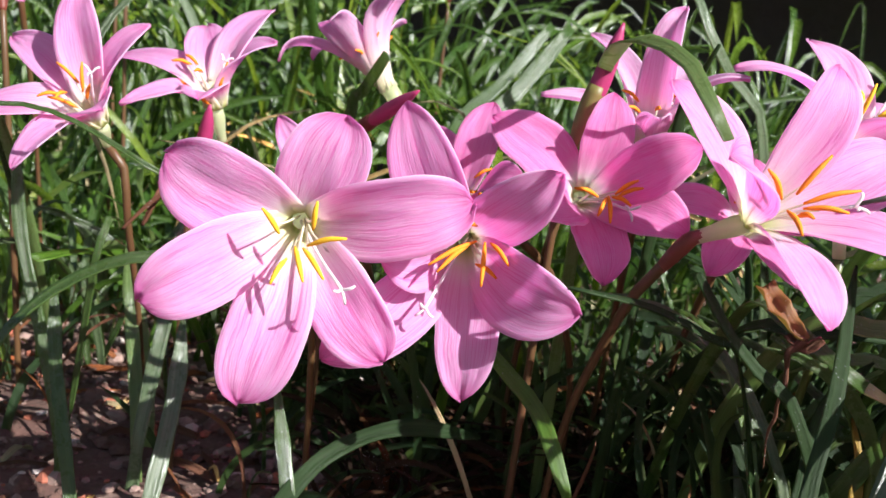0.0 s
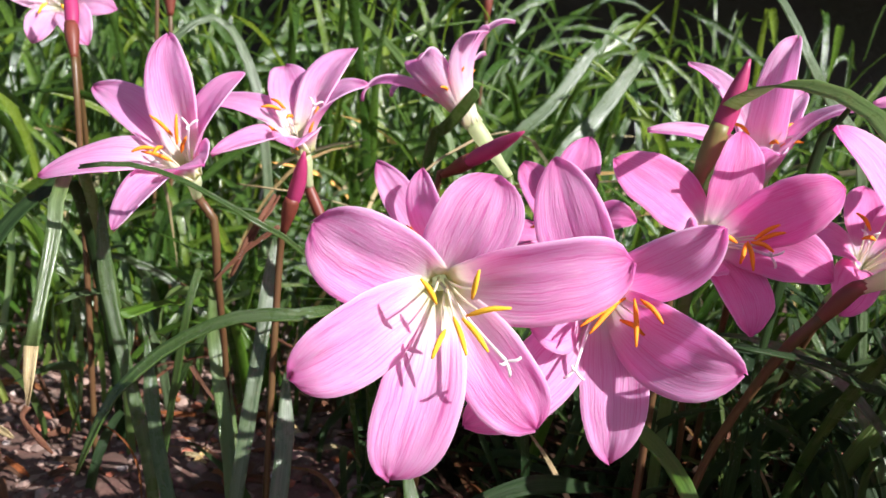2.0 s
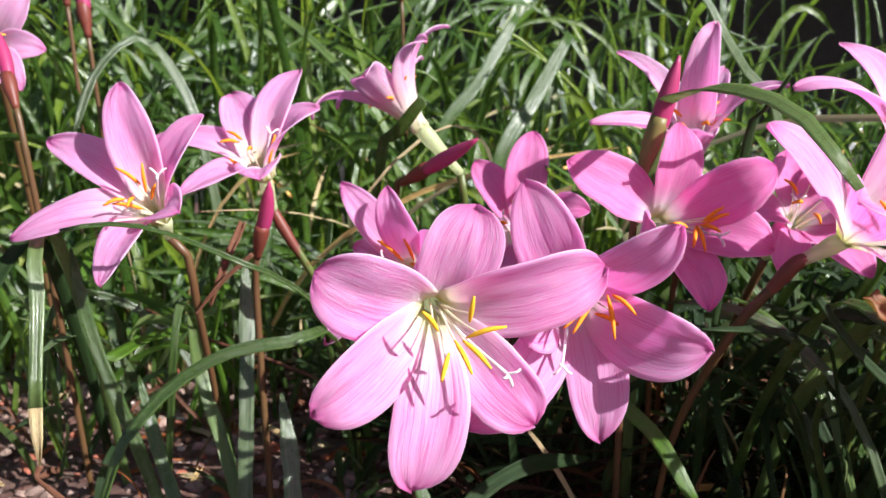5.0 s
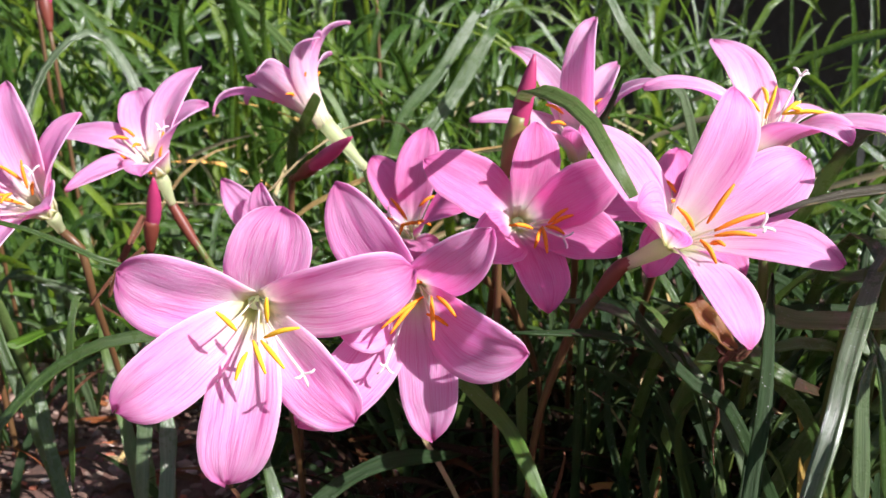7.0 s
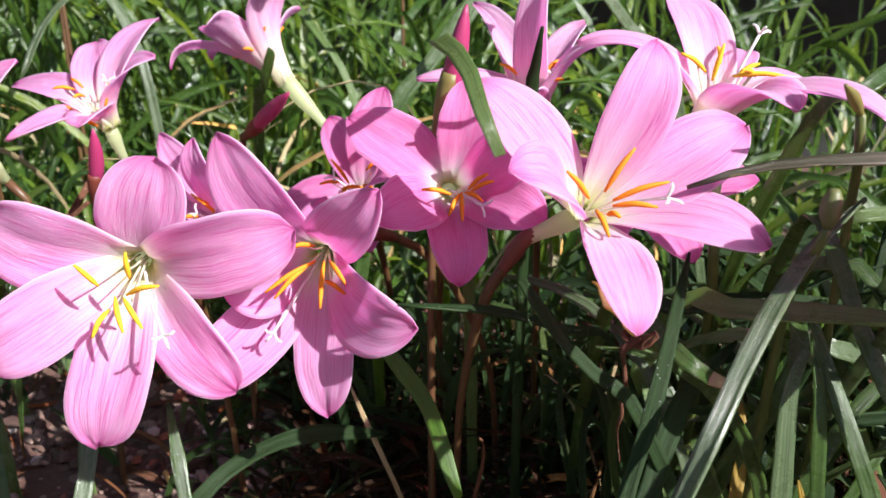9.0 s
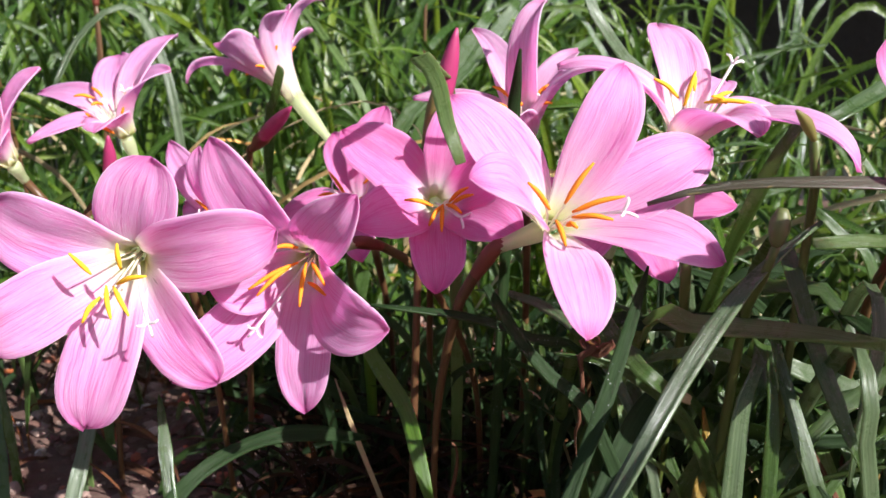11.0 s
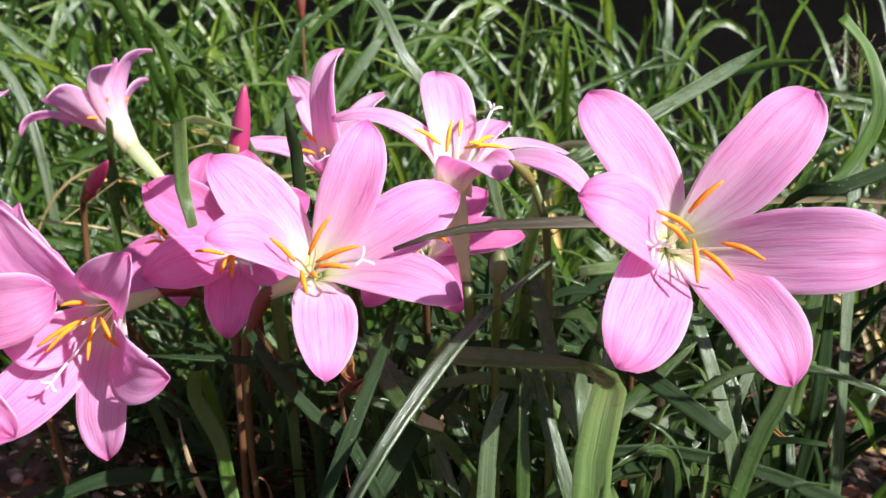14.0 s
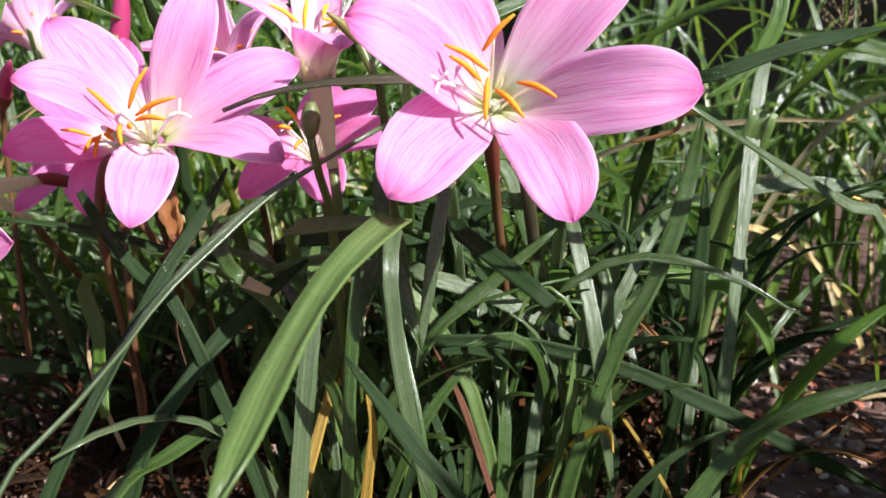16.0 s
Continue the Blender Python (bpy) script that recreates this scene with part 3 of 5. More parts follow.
flower((0.0073, 0.2247, 0.1221), (-0.10, -0.97, -0.15),
       [(-0.0126, 0.1999, 0.1609), (0.0297, 0.1937, 0.1475), (0.0391, 0.1925, 0.1115), (0.0120, 0.2071, 0.0795), (-0.0288, 0.2047, 0.0872), (-0.0150, 0.2010, 0.1180)],
       label="open pink rain lily overlapped by its larger neighbour", seed=2, spathe=0.018, recurve=(16, 22, 24, 12, 12, 8), push=0.004, arch=0.27,
       widths=(0.0195, 0.0175, 0.0225, 0.0185, 0.0200, 0.0170), foot=0.39, stigma=(-0.0015, 0.2014, 0.1060),
       stem=[(0.0195, 0.2420, 0.1250), (0.0280, 0.2560, 0.1200), (0.0420, 0.2660, 0.1050)],
       anthers=[((0.0046, 0.2003, 0.1305), (0.0099, 0.2055, 0.1298)), ((-0.0020, 0.1972, 0.1188), (0.0102, 0.2046, 0.1257)), ((0.0005, 0.1970, 0.1172), (0.0088, 0.2043, 0.1251)),
                ((0.0127, 0.1972, 0.1147), (0.0126, 0.2047, 0.1257)), ((0.0195, 0.1991, 0.1208), (0.0142, 0.2048, 0.1257))])
flower((0.0442, 0.2477, 0.1390), (0.16, -0.91, 0.39),
       [(0.0120, 0.2505, 0.1606), (0.0495, 0.2479, 0.1722), (0.0739, 0.2286, 0.1584), (0.0732, 0.2252, 0.1324), (0.0488, 0.2169, 0.1156), (0.0247, 0.2136, 0.1350)],
       mat=PETAL_DEEP, label="deep pink rain lily crossed by leaf shadows", seed=3, arch=0.20, push=0.003, ragged=0.10, recurve=14, stigma=(0.0548, 0.2243, 0.1378),
       widths=(0.0200, 0.0165, 0.0185, 0.0190, 0.0175, 0.0185), foot=0.30,
       anthers=[((0.0376, 0.2235, 0.1424), (0.0456, 0.2277, 0.1404)), ((0.0454, 0.2223, 0.1351), (0.0482, 0.2279, 0.1404)), ((0.0493, 0.2221, 0.1335), (0.0487, 0.2280, 0.1409)),
                ((0.0550, 0.2239, 0.1391), (0.0498, 0.2281, 0.1409)), ((0.0565, 0.2259, 0.1468), (0.0507, 0.2284, 0.1417)), ((0.0582, 0.2255, 0.1447), (0.0515, 0.2283, 0.1412))])
flower((0.0819, 0.1968, 0.1425), (0.35, -0.66, 0.66),
       [(0.0537, 0.1958, 0.1739), (0.0974, 0.2003, 0.1828), (0.1215, 0.2067, 0.1620), (0.1228, 0.1837, 0.1358), (0.0899, 0.1630, 0.1209), (0.0616, 0.1643, 0.1563)],
       label="open pink rain lily tilted upward on a bent tube", seed=4, spathe=0.018, recurve=10, push=0.003, arch=0.20, stigma=(0.0977, 0.1775, 0.1488),
       widths=(0.0205, 0.0165, 0.0200, 0.0165, 0.0170, 0.0170), foot=0.30, stem=[(0.0665, 0.1990, 0.1340), (0.0600, 0.2040, 0.1230), (0.0545, 0.2140, 0.1080)],
       anthers=[((0.0747, 0.1753, 0.1550), (0.0802, 0.1782, 0.1483)), ((0.0899, 0.1776, 0.1600), (0.0837, 0.1788, 0.1498)), ((0.0976, 0.1764, 0.1526), (0.0856, 0.1785, 0.1479)),
                ((0.0951, 0.1748, 0.1471), (0.0856, 0.1782, 0.1467)), ((0.0843, 0.1725, 0.1407), (0.0818, 0.1777, 0.1458)), ((0.0868, 0.1737, 0.1449), (0.0844, 0.1776, 0.1448))])
flower((0.1787, 0.1829, 0.1516), (0.15, -0.92, 0.37),
       [(0.1563, 0.1904, 0.1902), (0.2114, 0.1836, 0.1897), (0.2245, 0.1598, 0.1538), (0.1971, 0.1474, 0.1263), (0.1580, 0.1437, 0.1314), (0.1490, 0.1451, 0.1688)],
       label="large star-shaped pink rain lily leaning towards the path", seed=5, spathe=0.026, recurve=10, push=0.003, arch=0.20, stem=[(0.1760, 0.2080, 0.1420), (0.1770, 0.2300, 0.1200), (0.1800, 0.2480, 0.0850)], stigma=(0.1675, 0.1560, 0.1560),
       widths=(0.0185, 0.0190, 0.0205, 0.0180, 0.0200, 0.0175), foot=0.30, blunt=0.64,
       anthers=[((0.1835, 0.1602, 0.1704), (0.1765, 0.1623, 0.1628)), ((0.1683, 0.1578, 0.1639), (0.1777, 0.1617, 0.1584)), ((0.1695, 0.1574, 0.1614), (0.1761, 0.1611, 0.1561)),
                ((0.1776, 0.1557, 0.1476), (0.1777, 0.1614, 0.1567)), ((0.1860, 0.1565, 0.1481), (0.1795, 0.1611, 0.1543)), ((0.1931, 0.1579, 0.1525), (0.1843, 0.1618, 0.1558))])
flower((0.1204, 0.2325, 0.1651), (0.10, -0.28, 0.95),
       [(0.1130, 0.2615, 0.1974), (0.0813, 0.2333, 0.1825), (0.1338, 0.2056, 0.1658), (0.1603, 0.2074, 0.1576), (0.1640, 0.2647, 0.1661), (0.1370, 0.2650, 0.1800)],
       mat=PETAL_PALE, label="pale pink rain lily seen from the side with arching petals", seed=6, recurve=(8, 30, 44, 72, 30, 20), widths=(0.0172, 0.0150, 0.0190, 0.0135, 0.0090, 0.0100), push=0.008, arch=0.44, foot=0.62, stigma=(0.1320, 0.2350, 0.1855),
       stem=[(0.1236, 0.2350, 0.1300), (0.1244, 0.2370, 0.1180), (0.1250, 0.2390, 0.1050)], pollen=POLLEN_YELLOW, neck=0.0032,
       anthers=[((0.1081, 0.2229, 0.1802), (0.1159, 0.2268, 0.1751)), ((0.1197, 0.2245, 0.1827), (0.1176, 0.2265, 0.1728)), ((0.1372, 0.2246, 0.1740), (0.1232, 0.2273, 0.1740)), ((0.1245, 0.2236, 0.1758), (0.1296, 0.2279, 0.1739))])
flower((0.0712, 0.2872, 0.1600), (-0.08, -0.36, 0.92),
       [(0.0491, 0.3142, 0.1976), (0.0771, 0.2843, 0.2064), (0.0976, 0.2664, 0.1829), (0.0301, 0.2871, 0.1706), (0.0690, 0.2640, 0.1660), (0.0900, 0.3030, 0.1900)],
       mat=PETAL_STRIPED, label="half-open pale pink rain lily with striped petals", seed=7, blunt=0.20, foot=0.5, cup=0.2, width=0.0140, recurve=6, push=0.006, arch=0.36)
flower((-0.0958, 0.3078, 0.1569), (-0.15, -0.40, 0.90),
       [(-0.1407, 0.3240, 0.1672), (-0.1092, 0.3370, 0.1846), (-0.0800, 0.3311, 0.1935), (-0.0717, 0.3048, 0.1784), (-0.1239, 0.2871, 0.1487), (-0.0939, 0.2835, 0.1539)],
       label="pink rain lily standing beside a matching bloom", seed=8, spathe=0.030, blunt=0.38, width=0.0178, foot=0.5, recurve=14, push=0.006, arch=0.36,
       stem=[(-0.0930, 0.3160, 0.1380), (-0.0875, 0.3150, 0.1270), (-0.0762, 0.3160, 0.1050)],
       anthers=[((-0.0889, 0.3003, 0.1695), (-0.0922, 0.3026, 0.1581)), ((-0.1067, 0.3005, 0.1608), (-0.1020, 0.3030, 0.1551)), ((-0.0995, 0.2986, 0.1548), (-0.0956, 0.3019, 0.1528))])
flower((-0.1308, 0.2799, 0.1454), (-0.30, -0.62, 0.72),
       [(-0.1728, 0.3024, 0.1693), (-0.1417, 0.2902, 0.1897), (-0.1112, 0.2793, 0.1778), (-0.1793, 0.2750, 0.1368), (-0.1433, 0.2511, 0.1241), (-0.1177, 0.2584, 0.1467)],
       label="pink rain lily with orange anthers crossed by a thin leaf", seed=9, blunt=0.38, stem=[(-0.1300, 0.2930, 0.1330), (-0.1240, 0.2960, 0.1240), (-0.1230, 0.2990, 0.1050)], width=0.0178, foot=0.5, recurve=10, push=0.006, stigma=(-0.1254, 0.2652, 0.1590),
       anthers=[((-0.1414, 0.2734, 0.1612), (-0.1339, 0.2755, 0.1549)), ((-0.1321, 0.2727, 0.1625), (-0.1321, 0.2748, 0.1520)), ((-0.1429, 0.2712, 0.1489), (-0.1329, 0.2738, 0.1462)), ((-0.1276, 0.2708, 0.1552), (-0.1303, 0.2741, 0.1496))])
flower((-0.0355, 0.3400, 0.1755), (-0.60, 0.06, 0.80),
       [(-0.0758, 0.3294, 0.1736), (-0.0536, 0.3126, 0.1902), (-0.0280, 0.3220, 0.2040), (-0.0170, 0.3380, 0.2105), (-0.0270, 0.3560, 0.1985), (-0.0660, 0.3520, 0.1770)],
       mat=PETAL_PALE, label="pale pink rain lily turned sideways on a white tube", seed=10, widths=(0.0115, 0.0150, 0.0165, 0.0130, 0.0130, 0.0125), recurve=(55, 35, 50, 45, 15, 40), push=0.010, arch=0.50, foot=0.55,
       stem=[(-0.0130, 0.3400, 0.1480), (-0.0100, 0.3450, 0.1250), (-0.0080, 0.3500, 0.0900)], neck=0.0030)
flower((-0.0392, 0.2863, 0.1171), (-0.35, -0.72, 0.60),
       [(-0.0645, 0.2864, 0.1515), (-0.0475, 0.2746, 0.1511), (-0.0294, 0.2595, 0.1328), (-0.0609, 0.2900, 0.1268), (-0.0732, 0.2778, 0.0918), (-0.0400, 0.2562, 0.1000)],
       label="smaller pink rain lily half hidden behind a large bloom", seed=11, blunt=0.38, width=0.0150, recurve=6,
       anthers=[((-0.0519, 0.2788, 0.1308), (-0.0426, 0.2813, 0.1221)), ((-0.0423, 0.2785, 0.1310), (-0.0385, 0.2812, 0.1222))])
flower((0.0060, 0.3030, 0.1270), (-0.10, -0.72, 0.68),
       [(-0.0092, 0.3222, 0.1546), (0.0146, 0.3149, 0.1667), (0.0269, 0.2740, 0.1391), (-0.0271, 0.3050, 0.1215), (0.0150, 0.2700, 0.1120), (-0.0150, 0.2760, 0.1080)],
       mat=PETAL_DEEP, label="deep pink rain lily in the second row", seed=12, width=0.0165, recurve=8,
       anthers=[((-0.0009, 0.2830, 0.1431), (0.0051, 0.2850, 0.1340)), ((0.0029, 0.2807, 0.1327), (0.0104, 0.2845, 0.1327))])
flower((0.1070, 0.2720, 0.1340), (0.05, -0.72, 0.68),
       [(0.0716, 0.2558, 0.1396), (0.1110, 0.2900, 0.1575), (0.1439, 0.2640, 0.1394), (0.1207, 0.2447, 0.1163), (0.0880, 0.2470, 0.1180), (0.1300, 0.2820, 0.1540)],
       mat=PETAL_DEEP, label="low pink rain lily shaded by the blooms above it", seed=13, width=0.0165, recurve=10)
flower((-0.2305, 0.3959, 0.2089), (0.20, -0.92, 0.20),
       [(-0.2351, 0.3932, 0.2394), (-0.2066, 0.3916, 0.2339), (-0.1977, 0.3824, 0.2063), (-0.2060, 0.3721, 0.1886), (-0.2316, 0.3727, 0.1873), (-0.2553, 0.3835, 0.2165)],
       mat=PETAL_PALE, label="open pale pink rain lily standing tall at the back", seed=14, width=0.0150, pollen=POLLEN_YELLOW)

# ---- buds ----
bud((-0.0140, 0.2789, 0.1669), (-0.0355, 0.3050, 0.1515), (-0.0480, 0.3250, -0.003), 0.0030, sheath=0.22)
bud((0.0493, 0.2485, 0.1944), (0.0410, 0.2540, 0.1600), (0.0360, 0.2680, -0.003), 0.0034, sheath=0.42, skin=SHEATH_GREEN)
bud((-0.0908, 0.2882, 0.1530), (-0.0972, 0.2977, 0.1279), (-0.1000, 0.3020, -0.003), 0.0029, sheath=0.3)
bud((-0.2083, 0.3542, 0.2162), (-0.1985, 0.3400, 0.1880), (-0.1880, 0.3500, -0.003), 0.0030, sheath=0.25)
bud((-0.2230, 0.5200, 0.2600), (-0.2200, 0.5180, 0.2280), (-0.2150, 0.5300, -0.003), 0.0042)
bud((-0.2450, 0.5600, 0.2800), (-0.2430, 0.5580, 0.2500), (-0.2400, 0.5650, -0.003), 0.0042)
bud((-0.0200, 0.6600, 0.2900), (-0.0190, 0.6600, 0.2600), (-0.0180, 0.6650, -0.003), 0.0040)
bud((-0.3600, 0.4400, 0.2450), (-0.3560, 0.4400, 0.2180), (-0.3500, 0.4500, -0.003), 0.0040)


def seed_head():
    root = Vector((0.1330, 0.2250, -0.003))
    s = thing("seed_head", root, "green seed capsule on a thin dry stem", "seed capsule")
    top, neck = Vector((0.1331, 0.1752, 0.1515)), Vector((0.1326, 0.1758, 0.1425))
    part("capsule", tube_mesh("capsule", [neck, neck.lerp(top, 0.5), top], [0.0011, 0.0019, 0.0024, 0.0025, 0.0021, 0.0011], SEEDHEAD, 9, 9), s, "rounded green capsule")
    part("stem", tube_mesh("stem", [neck, (0.1325, 0.1819, 0.1340), (0.1324, 0.1979, 0.1120), root], [0.0011, 0.0014, 0.0017, 0.0018], STEM, 7, 12), s)


seed_head()

# ---- strap leaves near the blooms ----
strap_leaf([(-0.1524, 0.2460, 0.1440), (-0.1395, 0.2421, 0.1463), (-0.1279, 0.2416, 0.1455), (-0.1165, 0.2408, 0.1422), (-0.1057, 0.2399, 0.1375), (-0.0950, 0.2388, 0.1325), (-0.0850, 0.2480, 0.1250), (-0.0740, 0.2700, 0.1060), (-0.0680, 0.2950, 0.0600)], 0.0017, LEAF, "very thin green leaf with a curled dry tip", blunt=0.9, fold=0.4)
strap_leaf([(-0.1668, 0.2450, 0.0660), (-0.1665, 0.2459, 0.0835), (-0.1673, 0.2518, 0.0953), (-0.1678, 0.2579, 0.1075), (-0.1685, 0.2641, 0.1201), (-0.1702, 0.2707, 0.1332)], 0.0050, LEAF_PALE, "pale green leaf hanging down with a dry end", blunt=0.15, tip=0.018, dry=0.09)
strap_leaf([(-0.1719, 0.2222, 0.0776), (-0.1787, 0.2364, 0.1053), (-0.1822, 0.2589, 0.1210), (-0.1842, 0.2905, 0.1303)], 0.0058, LEAF_DARK_SHADED, "dark green leaf bending over towards the soil")
strap_leaf([(-0.1488, 0.2411, 0.0462), (-0.1437, 0.2439, 0.0628), (-0.1374, 0.2465, 0.0748), (-0.1231, 0.2526, 0.0887), (-0.1033, 0.2539, 0.0989), (-0.0811, 0.2560, 0.1010)], 0.0046, LEAF, "green leaf arching low over the bare soil", roll=0.2)
strap_leaf([(-0.1684, 0.3000, 0.1288), (-0.1636, 0.2957, 0.0994), (-0.1557, 0.2919, 0.0742), (-0.1478, 0.2885, 0.0511)], 0.0052, LEAF)
strap_leaf([(-0.1318, 0.3247, 0.0964), (-0.1277, 0.3203, 0.0664), (-0.1191, 0.3067, 0.0431)], 0.0058, LEAF_PALE, "pale yellowish-green leaf standing in the soil")
strap_leaf([(-0.1075, 0.3267, 0.1155), (-0.1068, 0.3118, 0.0816), (-0.1080, 0.2963, 0.0433)], 0.0064, LEAF_GREY, "pale grey-green leaf standing upright")
strap_leaf([(0.0505, 0.3961, 0.2106), (0.0284, 0.3820, 0.1772), (0.0091, 0.3684, 0.1486)], 0.0075, LEAF, "broad blunt leaf rising behind the blooms", blunt=0.7, roll=0.5)
strap_leaf([(0.0583, 0.5760, 0.2342), (0.0265, 0.5552, 0.1873), (-0.0013, 0.5410, 0.1530)], 0.0085, LEAF, "broad blunt leaf rising behind the blooms", blunt=0.6, roll=0.5)
strap_leaf([(-0.1893, 0.6334, 0.2687), (-0.1361, 0.6095, 0.2532), (-0.1061, 0.5860, 0.2358), (-0.0703, 0.5499, 0.2021), (-0.0400, 0.5350, 0.1600), (-0.0250, 0.5350, 0.0900)], 0.0052, LEAF_PALE, "long pale yellowish leaf arching over the grass", blunt=0.5)
strap_leaf([(-0.2113, 0.4476, 0.1641), (-0.2020, 0.4618, 0.1952), (-0.1856, 0.4742, 0.2150), (-0.1712, 0.4834, 0.2111), (-0.1506, 0.4766, 0.1673)], 0.0060, LEAF_GREY, "arched glossy leaf bending back to the ground")
strap_leaf([(0.0690, 0.3330, 0.2500), (0.0798, 0.3330, 0.2363), (0.0897, 0.3254, 0.2206), (0.0963, 0.3206, 0.2057), (0.1120, 0.3250, 0.1860), (0.1280, 0.3320, 0.1700)], 0.0048, LEAF_GREY, "long straight leaf slanting across the grass", tip=0.03)
strap_leaf([(-0.0305, 0.3197, 0.1809), (-0.0357, 0.3304, 0.1736), (-0.0416, 0.3427, 0.1652), (-0.0472, 0.3542, 0.1573)], 0.0054, LEAF, "dark leaf with a blunt torn end", blunt=0.85, tip=0.006, roll=1.2)
strap_leaf([(0.0705, 0.2156, 0.1870), (0.0696, 0.2260, 0.1780), (0.0687, 0.2373, 0.1653)], 0.0040, LEAF_DARK_SHADED, "short green leaf tip among the petals", roll=0.4)
strap_leaf([(0.0599, 0.1614, 0.1602), (0.0555, 0.1681, 0.1697), (0.0515, 0.1800, 0.1790), (0.0443, 0.2009, 0.1840), (0.0440, 0.2320, 0.1815), (0.0467, 0.2598, 0.1690)], 0.0052, LEAF_PALE, "curled green leaf arching over a bloom", roll=0.05, tip=0.050, blunt=0.45, fold=0.05)
strap_leaf([(0.0486, 0.2176, 0.0481), (0.0450, 0.2231, 0.0559), (0.0414, 0.2289, 0.0640), (0.0366, 0.2386, 0.0703), (0.0288, 0.2484, 0.0757), (0.0205, 0.2589, 0.0815)], 0.0054, LEAF_BRIGHT, "green leaf striped by shadows below a bloom", blunt=0.5)
strap_leaf([(0.0346, 0.1891, 0.1187), (0.0456, 0.1922, 0.1172), (0.0567, 0.1979, 0.1148), (0.0682, 0.2036, 0.1109), (0.0801, 0.2093, 0.1053), (0.0935, 0.2216, 0.0970)], 0.0032, LEAF_DARK_SHADED, "narrow dark leaf with dusty specks", roll=0.3)
strap_leaf([(0.1046, 0.1902, 0.1490), (0.1076, 0.1892, 0.1506), (0.1188, 0.1886, 0.1536), (0.1296, 0.1870, 0.1556), (0.1420, 0.1850, 0.1566), (0.1560, 0.1850, 0.1570), (0.1720, 0.1900, 0.1560)], 0.0042, LEAF_OLIVE, "brownish dark narrow leaf lying across the stems", roll=0.3)
strap_leaf([(0.1490, 0.1960, 0.1457), (0.1341, 0.1847, 0.1365), (0.1215, 0.1697, 0.1274), (0.1119, 0.1581, 0.1172), (0.1040, 0.1474, 0.1074), (0.0973, 0.1408, 0.0966), (0.0884, 0.1305, 0.0839), (0.0809, 0.1208, 0.0743)], 0.0048, LEAF_GREY, "long grey-green leaf arching up from the ground", roll=-0.7)
strap_leaf([(0.1058, 0.1881, 0.1336), (0.1022, 0.1804, 0.1234), (0.0950, 0.1641, 0.1054), (0.0878, 0.1532, 0.0876), (0.084, 0.1436, 0.0756), (0.08, 0.1365, 0.0638)], 0.0036, LEAF_DARK_SHADED, "dark shaded leaf rising to the blooms")
strap_leaf([(0.1182, 0.1826, 0.1007), (0.1093, 0.1830, 0.1047), (0.1034, 0.1888, 0.1090), (0.0980, 0.1998, 0.1134)], 0.0046, LEAF, "bent green leaf with a worn end", blunt=0.5, dry=0.05)
strap_leaf([(0.1346, 0.1861, 0.1100), (0.1309, 0.1832, 0.0993), (0.1289, 0.1768, 0.0739)], 0.0052, LEAF_GREY, "glossy pale leaf standing upright", blunt=0.5, roll=0.4)
strap_leaf([(0.1434, 0.2104, 0.1140), (0.1485, 0.1984, 0.0931), (0.1561, 0.1877, 0.0684)], 0.0046, LEAF)
strap_leaf([(0.1397, 0.1969, 0.1106), (0.1401, 0.1885, 0.0972), (0.1398, 0.1821, 0.0712)], 0.0036, LEAF)
strap_leaf([(0.1299, 0.2208, 0.0845), (0.1304, 0.2127, 0.0723), (0.1266, 0.2037, 0.0578)], 0.0036, LEAF_YELLOW, "withering orange-yellow leaf among green ones")
strap_leaf([(0.1773, 0.2341, 0.1044), (0.1386, 0.2323, 0.1081), (0.1117, 0.2300, 0.1063)], 0.0056, LEAF_DARK_SHADED, "dark leaf lying level in the shade")
strap_leaf([(0.1464, 0.0690, 0.0970), (0.1476, 0.0879, 0.1060), (0.1485, 0.1109, 0.1136), (0.1517, 0.1288, 0.1203), (0.1573, 0.1489, 0.1255), (0.1546, 0.1693, 0.1222), (0.1410, 0.1832, 0.1195), (0.1206, 0.2013, 0.1150)], 0.0072, LEAF_PALE, "broad pale green leaf bending over towards the path", fold=0.25)
strap_leaf([(0.1144, 0.2145, 0.0244), (0.1174, 0.2174, 0.0387), (0.1226, 0.2128, 0.0560), (0.1282, 0.2084, 0.0721), (0.1345, 0.2044, 0.0868), (0.1408, 0.2072, 0.0985)], 0.0056, LEAF, "long green leaf bending forward and down")
strap_leaf([(0.1636, 0.1690, 0.0489), (0.1601, 0.1696, 0.0605), (0.1582, 0.1655, 0.0759), (0.1564, 0.1650, 0.0879), (0.1548, 0.1669, 0.0991), (0.1540, 0.1665, 0.1108)], 0.0040, LEAF_GREY, "pale leaf drooping to the front", roll=-0.4)
strap_leaf([(0.1582, 0.1817, 0.0814), (0.1606, 0.1850, 0.0978), (0.1636, 0.1894, 0.1201)], 0.0036, LEAF_GREY, roll=-0.4)
strap_leaf([(0.1435, 0.1613, 0.0905), (0.1533, 0.1601, 0.0783), (0.1617, 0.1591, 0.0675), (0.1722, 0.1580, 0.0553)], 0.0044, LEAF_DARK_SHADED, "dark leaf slanting into the soil")
strap_leaf([(0.2154, 0.2220, 0.0285), (0.2130, 0.2248, 0.0453), (0.2114, 0.2239, 0.0636), (0.2086, 0.2266, 0.0801), (0.2052, 0.2332, 0.0956), (0.2012, 0.2399, 0.1115)], 0.0052, LEAF_GREY, "silvery leaf hanging down to the soil", roll=-0.4)
